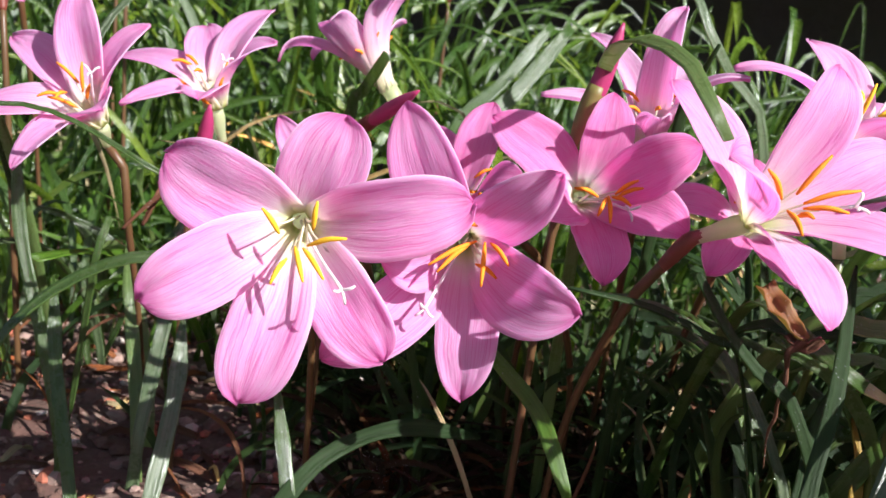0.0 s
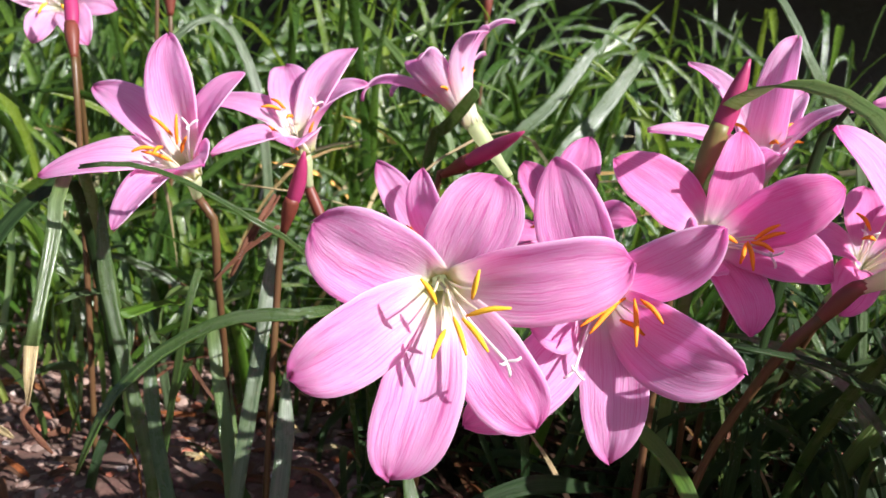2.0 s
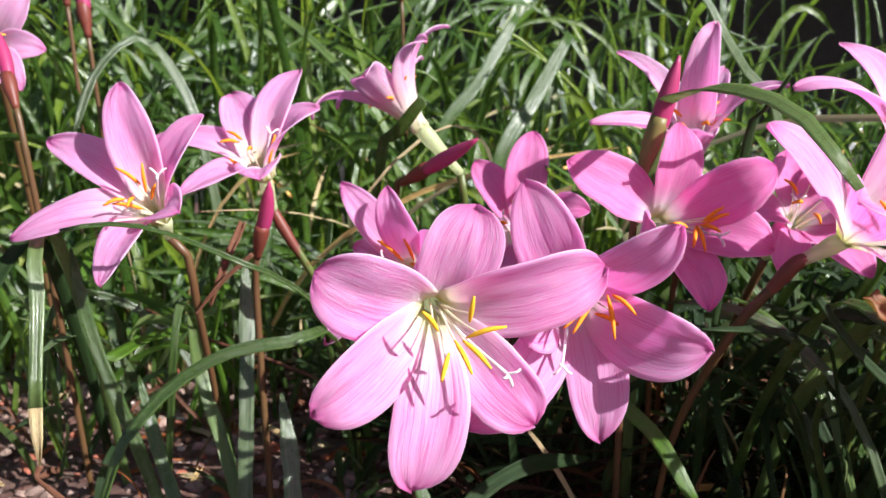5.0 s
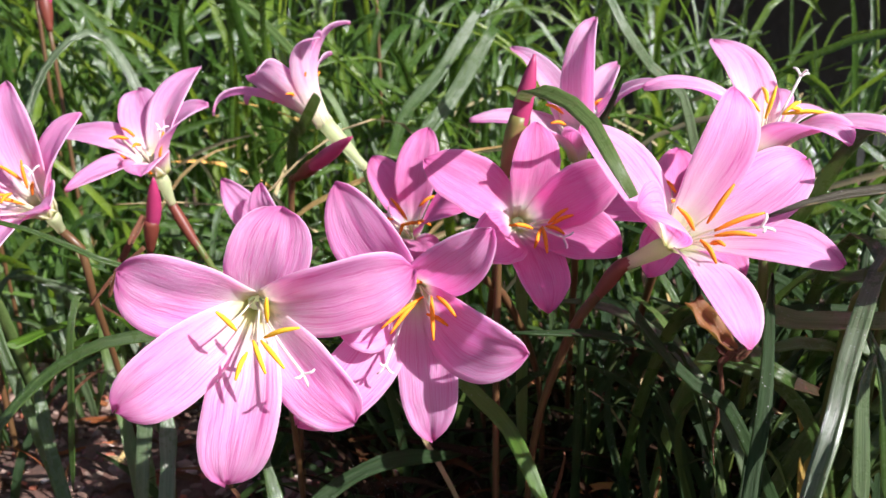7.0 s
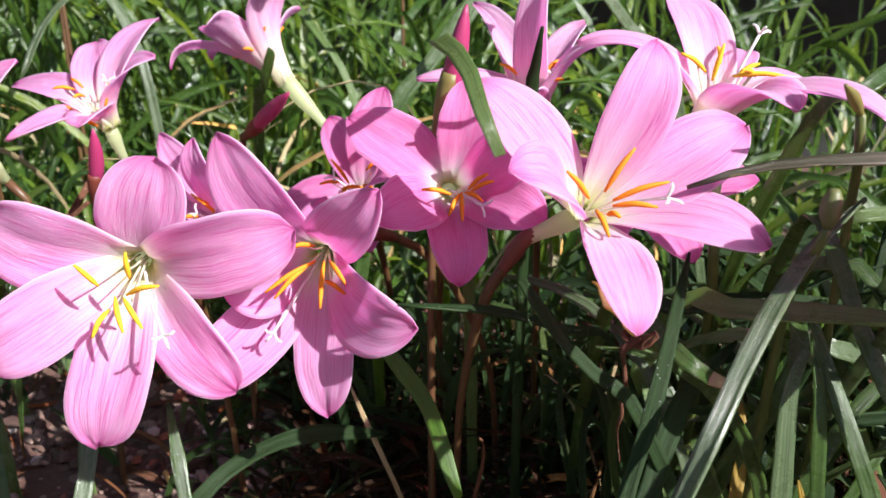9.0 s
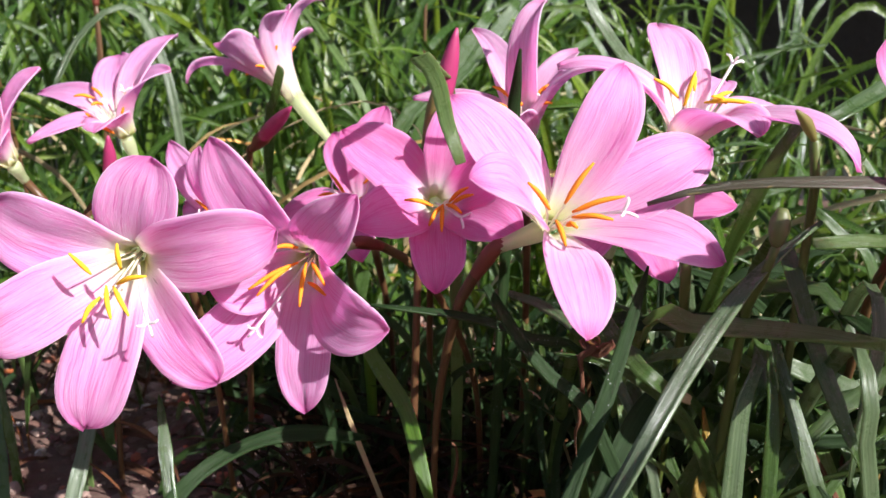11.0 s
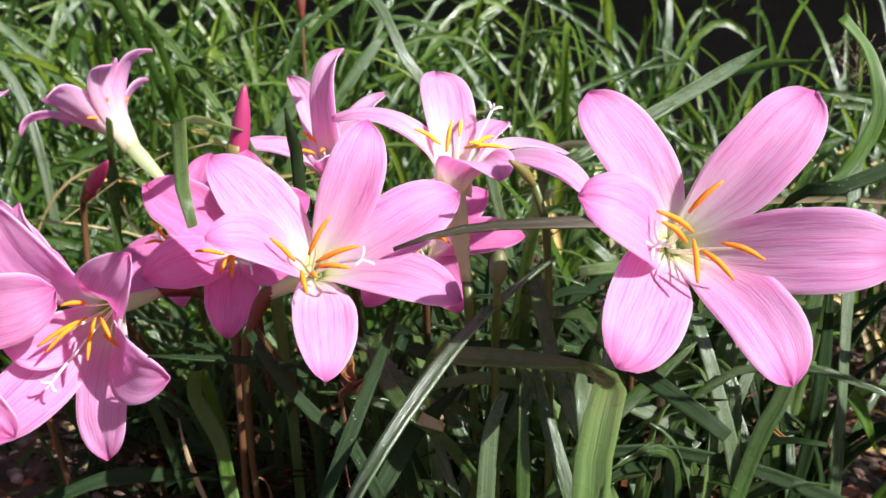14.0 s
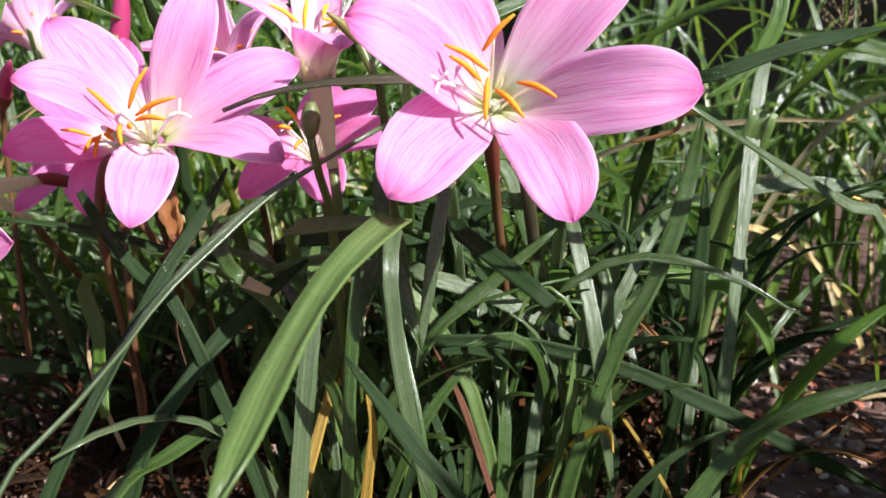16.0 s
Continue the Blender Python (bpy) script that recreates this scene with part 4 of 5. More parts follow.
strap_leaf([(0.3063, 0.2398, 0.0244), (0.2764, 0.2391, 0.0384), (0.2458, 0.2344, 0.0545), (0.2154, 0.2293, 0.0682), (0.1845, 0.2233, 0.0766), (0.1543, 0.2126, 0.0791)], 0.0050, LEAF_DARK_SHADED, "long dark leaf stretched low across the clump", roll=0.7)
strap_leaf([(0.2270, 0.1920, 0.1507), (0.2398, 0.2035, 0.1438), (0.2539, 0.2162, 0.1362), (0.2699, 0.2304, 0.1278), (0.2880, 0.2425, 0.1188), (0.3010, 0.2465, 0.1112)], 0.0042, LEAF_GREY, "straight leaf slanting down", root="end")
strap_leaf([(0.2752, 0.2956, 0.1847), (0.2700, 0.2900, 0.1575), (0.2657, 0.2792, 0.1304), (0.2615, 0.2687, 0.1042), (0.2577, 0.2586, 0.0789), (0.2554, 0.2536, 0.0527)], 0.0056, LEAF_GREY, "tall pale leaf standing upright", blunt=0.6, roll=0.4)
strap_leaf([(0.2398, 0.2346, 0.1479), (0.2377, 0.2356, 0.1333), (0.2343, 0.2326, 0.1190), (0.2297, 0.2295, 0.1050), (0.2240, 0.2264, 0.0915), (0.2166, 0.2232, 0.0788)], 0.0054, LEAF, "curving green leaf with brown spots")
strap_leaf([(0.2426, 0.2392, 0.1285), (0.2426, 0.2395, 0.1075), (0.2416, 0.2397, 0.0859), (0.2401, 0.2441, 0.0624), (0.2373, 0.2488, 0.0375), (0.2327, 0.2443, 0.0157)], 0.0046, LEAF_DARK_SHADED, "dark leaf speckled with dust")
strap_leaf([(0.2980, 0.2536, 0.1740), (0.2865, 0.2500, 0.1721), (0.2724, 0.2440, 0.1693), (0.2616, 0.2420, 0.1661), (0.2519, 0.2410, 0.1624), (0.2412, 0.2405, 0.1582)], 0.0048, LEAF_DARK_SHADED, "dark green leaf slanting up behind a bloom", root="end")
strap_leaf([(0.2912, 0.2052, 0.0747), (0.2646, 0.2102, 0.0619), (0.2509, 0.2161, 0.0463), (0.2367, 0.2114, 0.0294)], 0.0056, LEAF, "green leaf bending over the soil")
strap_leaf([(0.3366, 0.3294, 0.1114), (0.3028, 0.3168, 0.1186), (0.2802, 0.3141, 0.1171), (0.2578, 0.3107, 0.1119)], 0.0060, LEAF_GREY, "glossy pale leaf lying over others")
strap_leaf([(0.2777, 0.2718, 0.0556), (0.2707, 0.2744, 0.0739), (0.2561, 0.2751, 0.0861), (0.2314, 0.2728, 0.0886), (0.1966, 0.2689, 0.0882)], 0.0056, LEAF_BRIGHT, "bright leaf arching level and down")
strap_leaf([(0.2048, 0.2412, 0.0715), (0.1774, 0.2361, 0.0876), (0.1554, 0.2251, 0.0967)], 0.0060, LEAF_GREY, "silvery leaf lying across the stems")
strap_leaf([(0.1957, 0.2223, 0.1132), (0.1747, 0.2167, 0.0955), (0.1571, 0.2117, 0.0785)], 0.0042, LEAF)
strap_leaf([(0.1410, 0.1979, 0.0685), (0.1432, 0.1960, 0.0571), (0.1419, 0.1929, 0.0409)], 0.0034, LEAF_YELLOW, "withering orange-yellow leaf among green ones")
strap_leaf([(0.1588, 0.2119, 0.0785), (0.1686, 0.2095, 0.0599), (0.1785, 0.2053, 0.0311)], 0.0020, LEAF_BROWN, "dead brown leaf leaning in the clump")
strap_leaf([(0.1052, 0.1981, 0.0631), (0.0929, 0.1703, 0.0583), (0.0874, 0.1487, 0.0554)], 0.0044, LEAF, "green leaf crossed by thin shadows")
strap_leaf([(0.1233, 0.2031, 0.1058), (0.1105, 0.1963, 0.0954), (0.1022, 0.1838, 0.0855), (0.0959, 0.1721, 0.0751), (0.0897, 0.1637, 0.0638), (0.0866, 0.1594, 0.0513)], 0.0054, LEAF_DARK_SHADED, "dark leaf leaning across the clump")
strap_leaf([(0.2487, 0.2758, 0.1521), (0.2621, 0.2783, 0.1617), (0.2735, 0.2827, 0.1819), (0.2705, 0.2864, 0.2022), (0.2602, 0.2886, 0.2165)], 0.0056, LEAF_BRIGHT, "bright green leaf curling at the back", root="none")
strap_leaf([(0.3086, 0.2503, 0.0872), (0.2904, 0.2505, 0.0711), (0.2798, 0.2562, 0.0527)], 0.0050, LEAF_BRIGHT)
strap_leaf([(-0.1433, 0.2834, 0.0820), (-0.1336, 0.2688, 0.0520), (-0.1141, 0.2429, 0.0142)], 0.0050, LEAF)
strap_leaf([(-0.0898, 0.2724, 0.0759), (-0.0863, 0.2586, 0.0508), (-0.0858, 0.2387, 0.0199)], 0.0064, LEAF_GREY, "pale leaf standing over bare soil")
strap_leaf([(-0.0462, 0.2313, 0.0708), (-0.0362, 0.2164, 0.0391)], 0.0048, LEAF)
strap_leaf([(-0.1325, 0.3415, 0.0647), (-0.1233, 0.3317, 0.0331)], 0.0058, LEAF_PALE, "short pale leaf hanging over the soil", blunt=0.6)
strap_leaf([(0.0222, 0.2536, 0.0509), (-0.0033, 0.2393, 0.0568), (-0.0238, 0.2302, 0.0505), (-0.0356, 0.2167, 0.0409)], 0.0058, LEAF_DARK_SHADED, "dark leaf arching low over the soil", root="end")
strap_leaf([(0.2289, 0.2746, 0.2056), (0.1951, 0.2526, 0.1885), (0.1722, 0.2379, 0.1771), (0.1556, 0.2245, 0.1690)], 0.0050, LEAF, "long leaf slanting up over the grass")

strap_leaf([(0.0653, 0.1842, 0.1272), (0.0748, 0.1822, 0.1136), (0.0846, 0.1807, 0.1035), (0.0942, 0.1794, 0.0949)], 0.0036, LEAF_DARK_SHADED, "narrow dark leaf slanting below a bloom", root="end", blunt=0.6)
strap_leaf([(0.1669, 0.2079, 0.1057), (0.1646, 0.2154, 0.1160), (0.1589, 0.2219, 0.1230), (0.1498, 0.2259, 0.1210)], 0.0046, LEAF, "green leaf arching over at its end")
strap_leaf([(0.1601, 0.2334, 0.1334), (0.1806, 0.2357, 0.1348), (0.1928, 0.2264, 0.1332)], 0.0052, LEAF_PALE, "pale leaf lying level with a torn end", blunt=0.7)
strap_leaf([(0.1603, 0.1783, 0.0861), (0.1541, 0.1858, 0.1019), (0.1484, 0.1933, 0.1172), (0.1456, 0.2006, 0.1297)], 0.0044, LEAF, "green leaf hanging forward from the clump")
strap_leaf([(0.1935, 0.1792, 0.1003), (0.1868, 0.1845, 0.1048), (0.1752, 0.1899, 0.1125), (0.1690, 0.2000, 0.1147)], 0.0050, LEAF_DARK_SHADED, "dark leaf with a blunt worn end", blunt=0.8)
strap_leaf([(0.2257, 0.2458, 0.0579), (0.2183, 0.2540, 0.0776), (0.2102, 0.2597, 0.0848)], 0.0044, LEAF_GREY, "silvery leaf drooping to one side")
strap_leaf([(0.1633, 0.2456, 0.1419), (0.1727, 0.2449, 0.1334), (0.1821, 0.2438, 0.1231)], 0.0052, LEAF, "green leaf slanting behind a bloom", blunt=0.5)
strap_leaf([(0.0940, 0.1822, 0.1138), (0.0912, 0.1858, 0.1172), (0.0880, 0.1900, 0.1215), (0.0857, 0.1935, 0.1250)], 0.0066, LEAF_RUST, "withered orange-brown leaf below a bloom", tip=0.012, blunt=0.25, fold=0.4, root="none", name="withered_leaf")
strap_leaf([(0.0978, 0.1815, 0.1152), (0.0948, 0.1820, 0.1126), (0.0924, 0.1832, 0.1132), (0.0908, 0.1845, 0.1150)], 0.0034, LEAF_BROWN, "crumpled dead leaf end below a bloom", tip=0.006, blunt=0.4, fold=0.6, root="none", name="withered_leaf", roll=0.6)
strap_leaf([(-0.1231, 0.2948, 0.1013), (-0.1127, 0.2962, 0.1131), (-0.1000, 0.2973, 0.1240)], 0.0020, LEAF_BROWN, "curled dry leaf caught among the stems", fold=0.5, root="none", name="withered_leaf")
strap_leaf([(-0.1190, 0.3049, 0.1019), (-0.1137, 0.3066, 0.1151), (-0.1059, 0.3190, 0.1333)], 0.0034, LEAF_BROWN, "curled brown leaf caught among the stems", fold=0.5, root="none", name="withered_leaf")

strap_leaf([(-0.1568, 0.2950, 0.0852), (-0.1517, 0.3108, 0.0857), (-0.1466, 0.3267, 0.0842), (-0.1425, 0.3394, 0.0818)], 0.0062, LEAF_BRIGHT, "bright green leaf cut square at its end", blunt=0.95, tip=0.003)
strap_leaf([(-0.1412, 0.2985, 0.0194), (-0.1360, 0.2959, 0.0617), (-0.1307, 0.2934, 0.0960)], 0.0030, LEAF, "thin green leaf leaning over bare soil")


def strand(points, radii, label):
    me = tube_mesh("dry_strand", points, radii, LEAF_BROWN, 6, 30)
    tagged(new("dry_strand", me), label, "dry stalk")


strand([(-0.1668, 0.2450, 0.0660), (-0.1676, 0.2431, 0.0627), (-0.1631, 0.2411, 0.0590), (-0.1601, 0.2418, 0.0552), (-0.1574, 0.2425, 0.0518)], [0.0014, 0.0007, 0.0009, 0.0011, 0.0004], "shrivelled brown leaf tip twisted over the soil")
strand([(-0.1729, 0.4120, 0.0745), (-0.1364, 0.3814, 0.0656), (-0.1083, 0.3579, 0.0629), (-0.0802, 0.3344, 0.0581), (-0.0690, 0.3250, 0.0536)], [0.0006, 0.0009, 0.0008, 0.0009, 0.0005], "thin dead twig slanting among the stems")


def dry_strand():
    """A shrivelled strand that hangs from the withered leaf."""
    pts = [(0.0939, 0.1824, 0.1145), (0.0922, 0.1820, 0.1122), (0.0901, 0.1818, 0.1105), (0.0907, 0.1820, 0.1060), (0.0911, 0.1823, 0.1009), (0.0905, 0.1832, 0.0970), (0.0910, 0.1841, 0.0927), (0.0902, 0.1850, 0.0880), (0.0916, 0.1869, 0.0777)]
    me = tube_mesh("dry_strand", pts, [0.0012, 0.0009, 0.0005, 0.0007, 0.0004, 0.0005, 0.0003, 0.0002, 0.0002], LEAF_BROWN, 6, 40)
    tagged(new("dry_strand", me), "shrivelled brown strand hanging in the shade", "dry stalk")


dry_strand()


def withered_bud():
    root = Vector((0.1500, 0.2200, -0.003))
    w = thing("withered_bud", root, "small faded olive bud on a thin stalk", "flower bud")
    a, c = Vector((0.1359, 0.1830, 0.1735)), Vector((0.1425, 0.1890, 0.1665))
    part("bud_petals", tube_mesh("bud_petals", [c, c.lerp(a, 0.5) + Vector((0, 0, 0.0008)), a], [0.0007, 0.0013, 0.0015, 0.0010, 0.0004], SHEATH_GREEN, 9, 10), w, "shrivelled olive petals")
    part("stem", tube_mesh("stem", [c, c + Vector((0.004, 0.008, -0.012)), Vector((0.1490, 0.2100, 0.1000)), root], [0.0012, 0.0012, 0.0014, 0.0015], STEM, 7, 12), w)


withered_bud()


def grass_panicle():
    """An airy seed head of a wild grass."""
    rng = random.Random(61)
    root, neck = Vector((0.4250, 0.6350, -0.003)), Vector((0.4080, 0.6130, 0.1900))
    g = thing("grass_panicle", root, "fine airy seed head of wild grass", "seed head")
    part("stem", tube_mesh("stem", [neck, (0.4160, 0.6240, 0.1100), root], [0.0004, 0.0006, 0.0008], STEM, 6, 10), g)
    for k in range(16):
        a, r = k * 2.4, rng.uniform(0.008, 0.024)
        foot = neck + Vector((0, 0, 0.0015 * k))
        end = foot + Vector((math.cos(a) * r, math.sin(a) * r, rng.uniform(0.008, 0.022)))
        twig = part("branch", tube_mesh("branch", [foot, foot.lerp(end, 0.6) + Vector((0, 0, 0.003)), end], [0.00012, 0.00009, 0.00007], LEAF_DRY, 5, 6), g)
        for q in (0.55, 0.8, 1.0):
            at = foot.lerp(end, q) + Vector((0, 0, 0.003 * (1 - q)))
            part("spikelet", tube_mesh("spikelet", [at, at + Vector((0, 0, 0.0012)), at + Vector((0, 0, 0.0026))], [0.00015, 0.00034, 0.00015], LEAF_DRY, 6, 4), twig)


grass_panicle()


def dry_twig():
    pts = [(0.2192, 0.2430, 0.1385), (0.2262, 0.2420, 0.1400), (0.2330, 0.2405, 0.1428), (0.2346, 0.2385, 0.1476), (0.2398, 0.2348, 0.1478)]
    me = tube_mesh("dry_twig", pts, [0.0005, 0.0008, 0.0007, 0.0008, 0.0006], LEAF_RUST, 7, 20)
    tagged(new("dry_twig", me), "thin curved brown twig caught on a leaf", "twig")


dry_twig()
strap_leaf([(0.2700, 0.2800, 0.1480), (0.2660, 0.2830, 0.1330), (0.2600, 0.2900, 0.1100)], 0.0095, LEAF_PALE, "broad upright leaf torn off at its end", blunt=0.95, fold=0.2)
strap_leaf([(0.2330, 0.2390, 0.0730), (0.2290, 0.2392, 0.0755), (0.2246, 0.2400, 0.0803), (0.2243, 0.2310, 0.0905)], 0.0030, LEAF_RUST, "small crumpled brown leaf scrap", fold=0.6, root="none", name="withered_leaf")


# ---- grass field and litter ----
def blade_rows(rng, x, y, h, reach, head, width):
    """A blade that rises, bends over and droops."""
    out = Vector((math.cos(head), math.sin(head), 0))
    sway = Vector((-out.y, out.x, 0)) * rng.uniform(-0.02, 0.02)
    peak = 1.20 - 0.5 * rng.random() ** 2.2
    bend = rng.uniform(1.3, 2.0)
    pts = []
    for k in range(11):
        t = 1 - k / 10
        z = max(h * (1 - ((t - peak) / peak) ** 2), 0.004 if t > peak else -0.005)
        pts.append(Vector((x, y, z - 0.004)) + out * (reach * t ** bend) + sway * math.sin(2.6 * t))
    return strap_sheet(pts, width, rng.uniform(-0.9, 0.9), 0.035, 0.16, rng.choice((0.06, 0.06, 0.06, 0.5)), rng)


def grass(name, count, region, height, label, mat, seed, keep, width=(0.0032, 0.0066), lean=(0.01, 0.10)):
    rng = random.Random(seed)
    verts, faces, uvs = [], [], []
    made = tries = 0
    while made < count and tries < count * 30:
        tries += 1
        x, y = rng.uniform(region[0], region[1]), rng.uniform(region[2], region[3])
        if not keep(x, y, rng):
            continue
        made += 1
        top = height(x, y) * rng.uniform(0.55, 1.05)
        rows, norms, uvr = blade_rows(rng, x, y, top, rng.uniform(*lean) * top / 0.15, rng.uniform(0, 6.283), rng.uniform(*width))
        o = len(verts)
        nu = len(rows[0])
        for r, ur in zip(rows, uvr):
            verts.extend(r)
            uvs.extend(ur)
        faces.extend((o + i * nu + j, o + i * nu + j + 1, o + (i + 1) * nu + j + 1, o + (i + 1) * nu + j) for i in range(len(rows) - 1) for j in range(nu - 1))
    ob = new(name, mesh_of(name, verts, faces, mat, uvs))
    return tagged(ob, label, "grass", kind="stuff")


def smooth(a, b, x):
    t = min(1.0, max(0.0, (x - a) / (b - a)))
    return t * t * (3 - 2 * t)


def bare(x, y):
    """How bare the soil is: two open patches at the front."""
    left = smooth(-0.01, -0.10, x) * smooth(0.55, 0.46, y)
    right = smooth(0.25, 0.34, x) * smooth(0.58, 0.48, y)
    return max(left, right)


def field_height(x, y):
    return 0.17 + 0.15 * smooth(0.48, 0.75, y) + 0.02 * smooth(0.15, -0.15, x) * smooth(0.5, 0.7, y) - 0.03 * smooth(0.1, -0.1, x) * smooth(0.62, 0.5, y) - 0.01 * smooth(0.0, 0.2, x) + 0.06 * noise.noise((x * 6, y * 6, 0))


grass("far_grass", 600, (-0.95, 1.1, 0.62, 1.05), field_height, "dense glossy strap-leaved grass behind the blooms", GRASS, 3,
      lambda x, y, r: r.random() > 0.5 * smooth(-0.05, 0.12, x) + 0.42 * smooth(0.25, 0.50, x), (0.0042, 0.0078), (0.02, 0.12))
grass("upright_grass", 190, (-0.60, 0.80, 0.58, 1.0), lambda x, y: 0.27 + 0.06 * smooth(0.6, 0.9, y), "upright grass blades rising before the wall", GRASS, 33,
      lambda x, y, r: True, (0.0034, 0.0062), (0.004, 0.05))
grass("middle_grass", 410, (-0.6, 0.75, 0.42, 0.66), field_height, "long arching strap leaves behind the blooms", GRASS, 5,
      lambda x, y, r: r.random() > 0.92 * bare(x, y) and r.random() > 0.5 * smooth(0.15, 0.4, x), (0.0036, 0.0066), (0.03, 0.15))
grass("inner_grass", 170, (-0.45, 0.5, 0.38, 0.56), lambda x, y: 0.07 + 0.05 * smooth(0.36, 0.44, y), "tangled strap leaves among the stems", GRASS, 15,
      lambda x, y, r: r.random() > 0.9 * bare(x, y) and r.random() > 0.85 * smooth(-0.02, 0.06, x) * smooth(0.30, 0.22, x), (0.0034, 0.0060), (0.06, 0.22))
# Low leaves take the darkened green, so the shade sits in their colour.
grass("low_grass", 210, (-0.25, 0.20, 0.28, 0.42), lambda x, y: 0.03 + 0.04 * smooth(0.28, 0.40, y), "low strap leaves darkened for the shade under the blooms", LEAF_DARK_SHADED, 8,
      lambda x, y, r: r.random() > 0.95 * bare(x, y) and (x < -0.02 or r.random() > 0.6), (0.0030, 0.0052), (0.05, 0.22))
# Leaf bases matted over the soil; their near-black colour carries the shade.
grass("thatch", 900, (-0.03, 0.26, 0.23, 0.40), lambda x, y: 0.022 + 0.02 * smooth(0.24, 0.34, y), "matted leaf bases made near-black for the shade under the blooms", THATCH_SHADE, 19,
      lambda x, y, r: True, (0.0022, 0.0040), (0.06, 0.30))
# Added mostly out of view to block sun from the soil at the right.
grass("outer_grass", 330, (0.43, 0.85, 0.06, 0.60), lambda x, y: 0.21, "tall grass beside the bed, mostly unseen, added to shade the soil", GRASS, 23,
      lambda x, y, r: r.random() > smooth(0.22, 0.30, y) * 0.7 and r.random() > 0.7 * smooth(0.58, 0.7, x) and r.random() > 0.35 * smooth(0.12, 0.2, y), (0.0045, 0.0075), (0.04, 0.18))

# Never in view: a blocker added to throw shade under the blooms.
grass("corner_grass", 130, (0.37, 0.62, -0.16, 0.09), lambda x, y: 0.21, "unseen tall grass added to shade the leaves under the blooms", GRASS, 27,
      lambda x, y, r: True, (0.0050, 0.0085), (0.03, 0.10))


def clump(count, region, height, mats, seed, width, lean, label):
    """Single leaves crowded in a clump, each a thing of its own."""
    rng = random.Random(seed)
    for k in range(count):
        x, y = rng.uniform(region[0], region[1]), rng.uniform(region[2], region[3])
        top = height * rng.uniform(0.55, 1.05)
        rows, norms, uvr = blade_rows(rng, x, y, top, rng.uniform(*lean) * top / 0.15, rng.uniform(0, 6.283), rng.uniform(*width))
        verts, faces, uvs = shell(rows, norms, uvr, 0.0005)
        base = Vector((x, y, -0.004))
        ob = new("strap_leaf", mesh_of("strap_leaf", [v - base for v in verts], faces, mats[k % len(mats)], uvs))
        ob.location = base
        tagged(ob, label, "leaf", "strap leaves")


clump(95, (0.12, 0.27, 0.26, 0.41), 0.125, (LEAF, LEAF_DARK_SHADED, LEAF_DARK_SHADED), 17, (0.0024, 0.0048), (0.04, 0.14), "green strap leaf crowded in a lily clump")
# Two leaf masses coloured dark to deepen the shade low in the clump.
grass("shaded_leaves", 75, (0.00, 0.14, 0.29, 0.40), lambda x, y: 0.095, "strap leaves under the blooms coloured dark for shade", LEAF_DARK_SHADED, 41,
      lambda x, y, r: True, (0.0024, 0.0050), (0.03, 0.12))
grass("clump_leaves", 65, (0.09, 0.21, 0.21, 0.27), lambda x, y: 0.080, "strap leaves coloured dark for the shade in the clump", LEAF_DARK_SHADED, 29,
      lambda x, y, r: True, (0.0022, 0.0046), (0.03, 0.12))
clump(44, (-0.26, -0.03, 0.40, 0.54), 0.105, (LEAF, LEAF_BRIGHT, LEAF_GREY, LEAF), 37, (0.0038, 0.0060), (0.05, 0.20), "green strap leaf standing behind the bare soil")
# Brighter greens mixed in here to give these leaves a sunlit look.
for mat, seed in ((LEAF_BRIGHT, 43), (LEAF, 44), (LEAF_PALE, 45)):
    grass("lit_leaves", 26, (-0.44, -0.16, 0.40, 0.60), lambda x, y: 0.125, "strap leaves behind the bare soil, partly coloured as if lit", mat, seed,
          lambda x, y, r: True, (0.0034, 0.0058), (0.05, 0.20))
clump(42, (0.112, 0.205, 0.205, 0.275), 0.118, (LEAF, LEAF_GREY, LEAF_DARK_SHADED, LEAF, LEAF_PALE), 71, (0.0026, 0.0050), (0.03, 0.16), "green strap leaf crossing others in a lily clump")
clump(34, (0.03, 0.27, 0.22, 0.36), 0.070, (LEAF_BROWN, LEAF_RUST, LEAF_BROWN, LEAF_YELLOW, LEAF_DRY), 53, (0.0010, 0.0028), (0.04, 0.18), "thin withered leaf dried brown among green ones")
grass("withered_leaves", 20, (-0.26, -0.04, 0.28, 0.44), lambda x, y: 0.055, "thin withered leaves dried brown over bare soil", LEAF_BROWN, 59,
      lambda x, y, r: True, (0.0010, 0.0026), (0.05, 0.18))
grass("faded_grass", 120, (-0.45, 0.55, 0.42, 0.90), lambda x, y: 0.17, "faded straw-coloured blades bent among the green ones", LEAF_DRY, 11,
      lambda x, y, r: True, (0.0024, 0.0046), (0.06, 0.22))


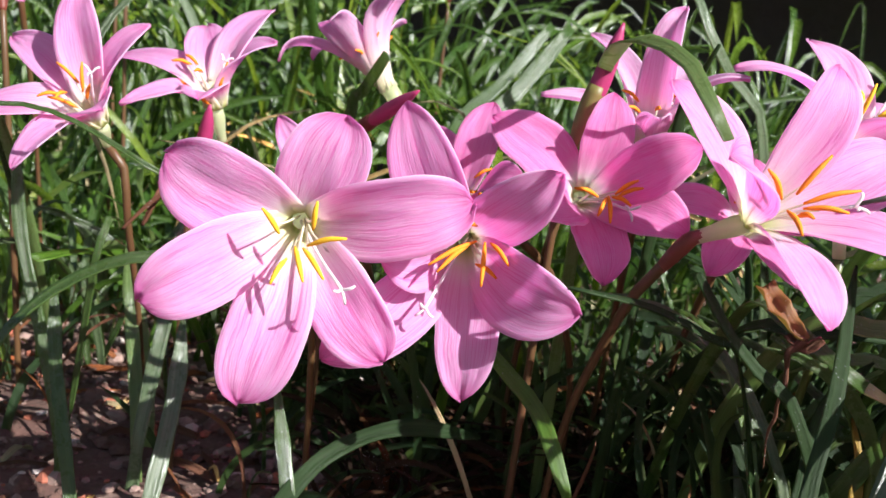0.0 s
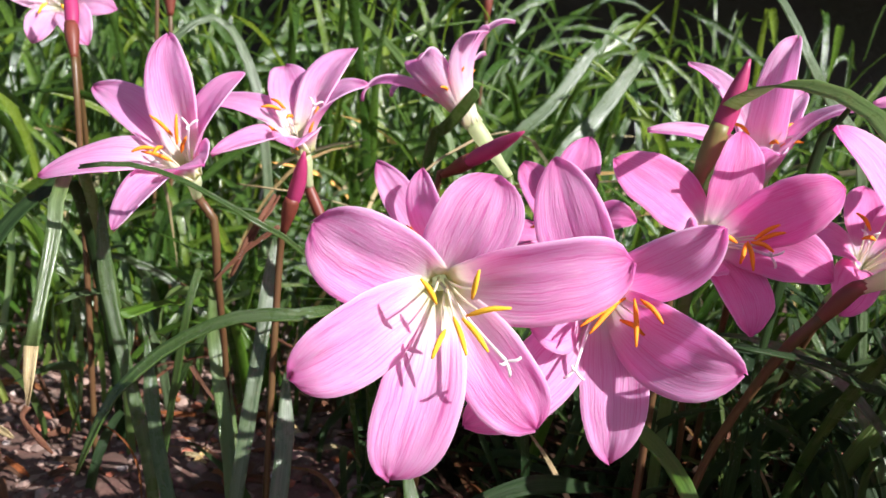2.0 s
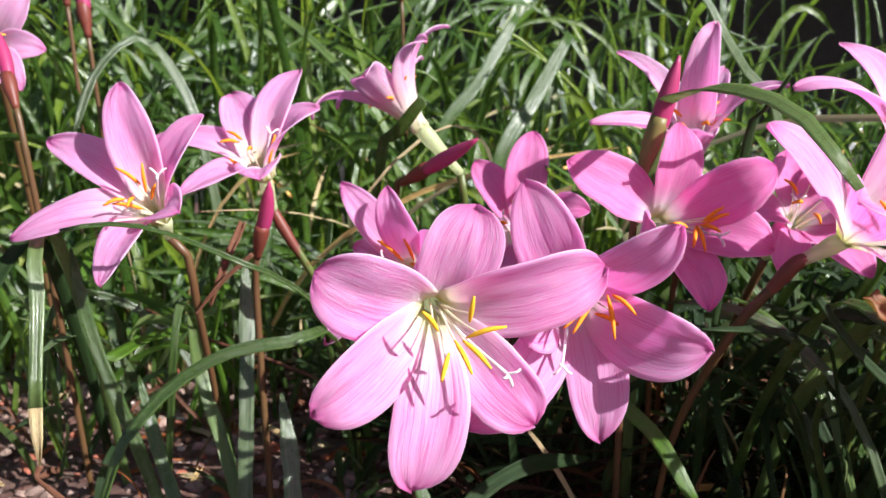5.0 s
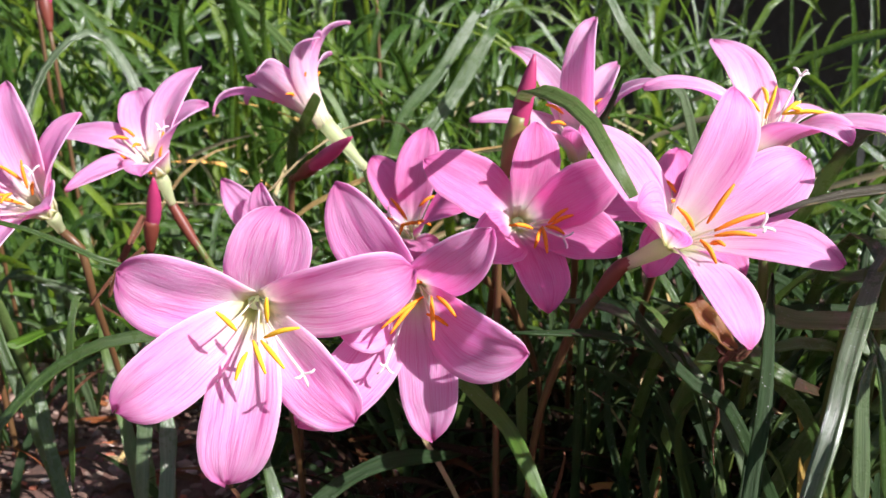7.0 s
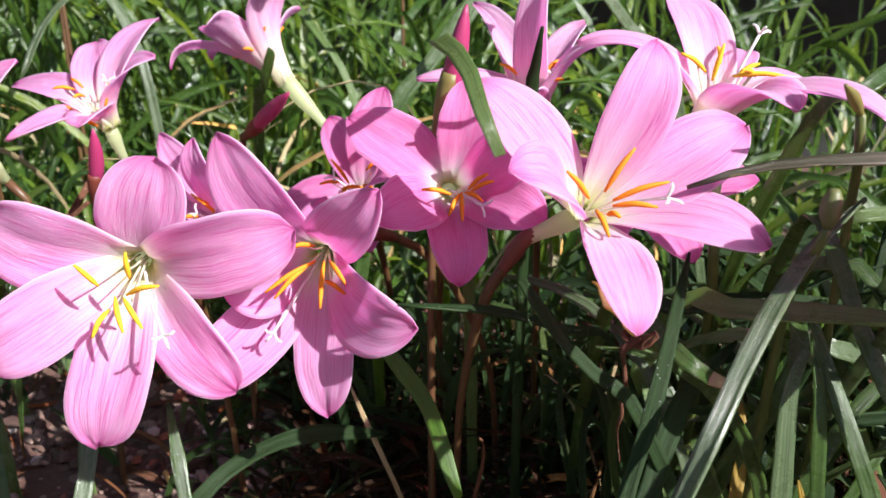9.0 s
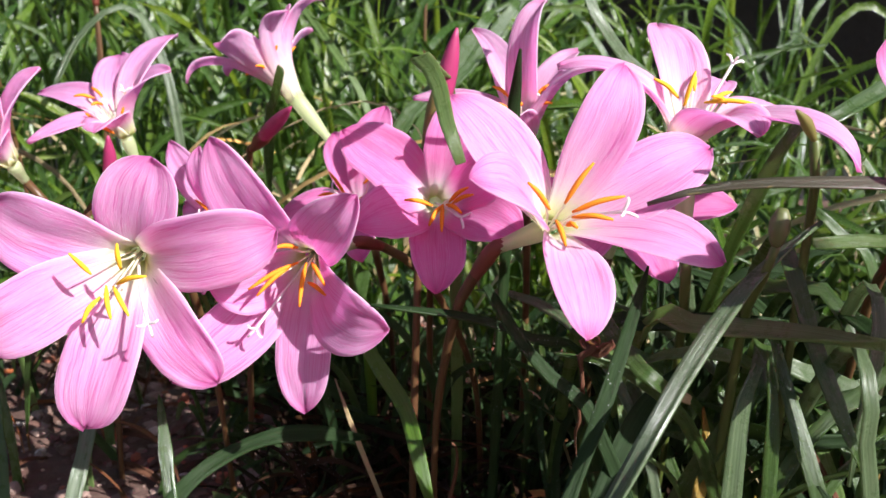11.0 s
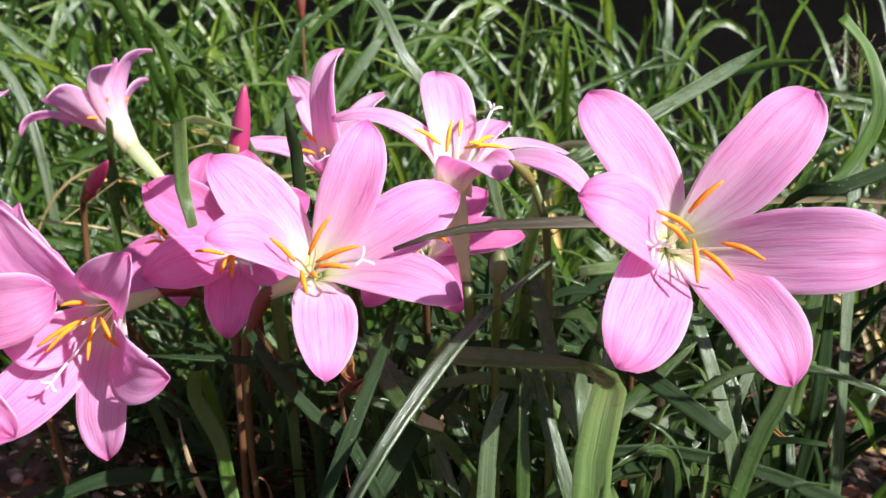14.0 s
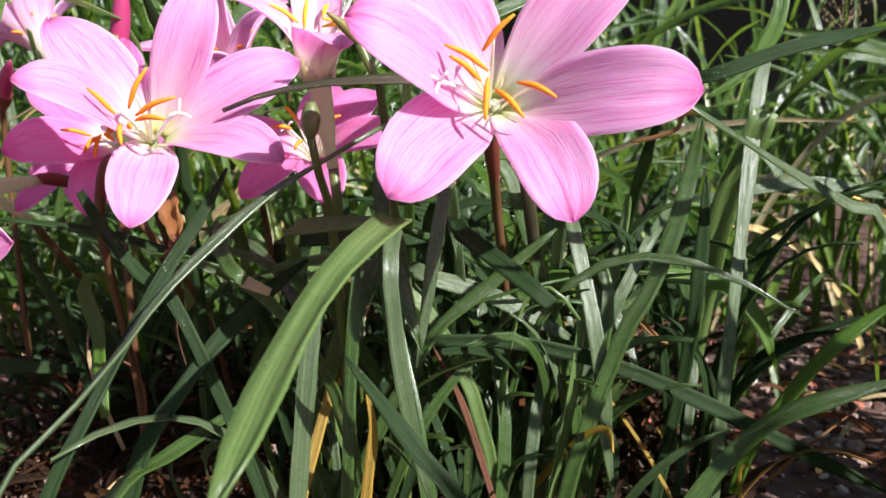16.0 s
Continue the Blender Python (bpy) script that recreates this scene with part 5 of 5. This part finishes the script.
def lump(rng, size):
    """An uneven little stone."""
    t = (1 + 5 ** 0.5) / 2
    base = [(-1, t, 0), (1, t, 0), (-1, -t, 0), (1, -t, 0), (0, -1, t), (0, 1, t), (0, -1, -t), (0, 1, -t), (t, 0, -1), (t, 0, 1), (-t, 0, -1), (-t, 0, 1)]
    tri = [(0, 11, 5), (0, 5, 1), (0, 1, 7), (0, 7, 10), (0, 10, 11), (1, 5, 9), (5, 11, 4), (11, 10, 2), (10, 7, 6), (7, 1, 8),
           (3, 9, 4), (3, 4, 2), (3, 2, 6), (3, 6, 8), (3, 8, 9), (4, 9, 5), (2, 4, 11), (6, 2, 10), (8, 6, 7), (9, 8, 1)]
    sx, sy, sz = rng.uniform(0.7, 1.3), rng.uniform(0.7, 1.3), rng.uniform(0.4, 0.8)
    turn = Euler((rng.uniform(-0.4, 0.4), rng.uniform(-0.4, 0.4), rng.uniform(0, 6.28))).to_matrix()
    half = size * 0.5 / 1.9
    return [turn @ Vector((b[0] * half * sx * rng.uniform(0.8, 1.15), b[1] * half * sy * rng.uniform(0.8, 1.15), b[2] * half * sz * rng.uniform(0.8, 1.15))) for b in base], tri


def gravel(name, count, sizes, mat, seed, label):
    rng = random.Random(seed)
    verts, faces = [], []
    for _ in range(count):
        x, y = rng.uniform(-0.42, 0.5), rng.uniform(0.2, 0.6)
        s = sizes[0] + (sizes[1] - sizes[0]) * rng.random() ** 2.5
        vs, fs = lump(rng, s)
        o = len(verts)
        at = Vector((x, y, ground_height(x, y) + s * 0.12))
        verts.extend(v + at for v in vs)
        faces.extend((a + o, b + o, c + o) for a, b, c in fs)
    return tagged(new(name, mesh_of(name, verts, faces, mat, smooth=False)), label, "gravel", kind="stuff")


gravel("soil_crumbs", 4200, (0.0018, 0.0100), SOIL, 21, "loose brown soil crumbs")
gravel("grit", 3200, (0.0020, 0.0110), STONE, 22, "small grey and pinkish stones on the soil")
gravel("pale_chips", 330, (0.0030, 0.0095), CHIP, 24, "pale pinkish stone chips on the soil")
gravel("clods", 420, (0.0050, 0.0150), SOIL, 25, "dark brown clods of soil")
gravel("brick_chips", 520, (0.0025, 0.0120), BRICK, 23, "small red brick chips in the soil")


def litter(count, seed, name, mat, label):
    rng = random.Random(seed)
    verts, faces, uvs = [], [], []
    for _ in range(count):
        x, y = rng.uniform(-0.4, 0.45), rng.uniform(0.22, 0.55)
        a = rng.uniform(0, 6.28)
        ln = rng.uniform(0.01, 0.035)
        d = Vector((math.cos(a), math.sin(a), 0)) * ln
        z = ground_height(x, y)
        p = Vector((x, y, z + 0.002))
        rows, norms, uvr = strap_sheet(spline([p, p + d * 0.5 + Vector((0, 0, rng.uniform(0.001, 0.006))), p + d + Vector((0, 0, rng.uniform(0, 0.004)))], 6), rng.uniform(0.0015, 0.004), rng.uniform(-0.4, 0.4), 0.006, 0.3, 0.3, rng)
        v, f, u = shell(rows, norms, uvr, 0.0004)
        o = len(verts)
        verts.extend(v)
        uvs.extend(u)
        faces.extend(tuple(i + o for i in q) for q in f)
    tagged(new(name, mesh_of(name, verts, faces, mat, uvs)), label, "leaf litter", kind="stuff")


litter(380, 31, "dry_litter", LEAF_BROWN, "dead brown leaf scraps lying on the soil")
litter(110, 32, "straw_litter", LEAF_DRY, "bleached straw scraps lying on the soil")


def brick_fragment(x, y, size, turn):
    rng = random.Random(int(x * 1e4))
    bm = bmesh.new()
    bmesh.ops.create_cube(bm, size=1.0)
    for v in bm.verts:
        v.co = Vector((v.co.x * size * 1.5, v.co.y * size * rng.uniform(0.8, 1.1), v.co.z * size * 0.6)) * rng.uniform(0.85, 1.1)
    bmesh.ops.bevel(bm, geom=bm.edges[:], offset=size * 0.12, segments=2, affect="EDGES")
    me = bpy.data.meshes.new("brick_fragment")
    bm.to_mesh(me)
    bm.free()
    me.materials.append(BRICK)
    ob = new("brick_fragment", me)
    ob.location = (x, y, ground_height(x, y) + size * 0.22)
    ob.rotation_euler = (0.1, -0.08, turn)
    return tagged(ob, "broken piece of red brick in the soil", "brick fragment", "brick fragments")


brick_fragment(0.2990, 0.3350, 0.010, 0.4)
brick_fragment(0.1260, 0.3000, 0.008, 1.2)
brick_fragment(-0.2320, 0.3900, 0.008, 2.2)
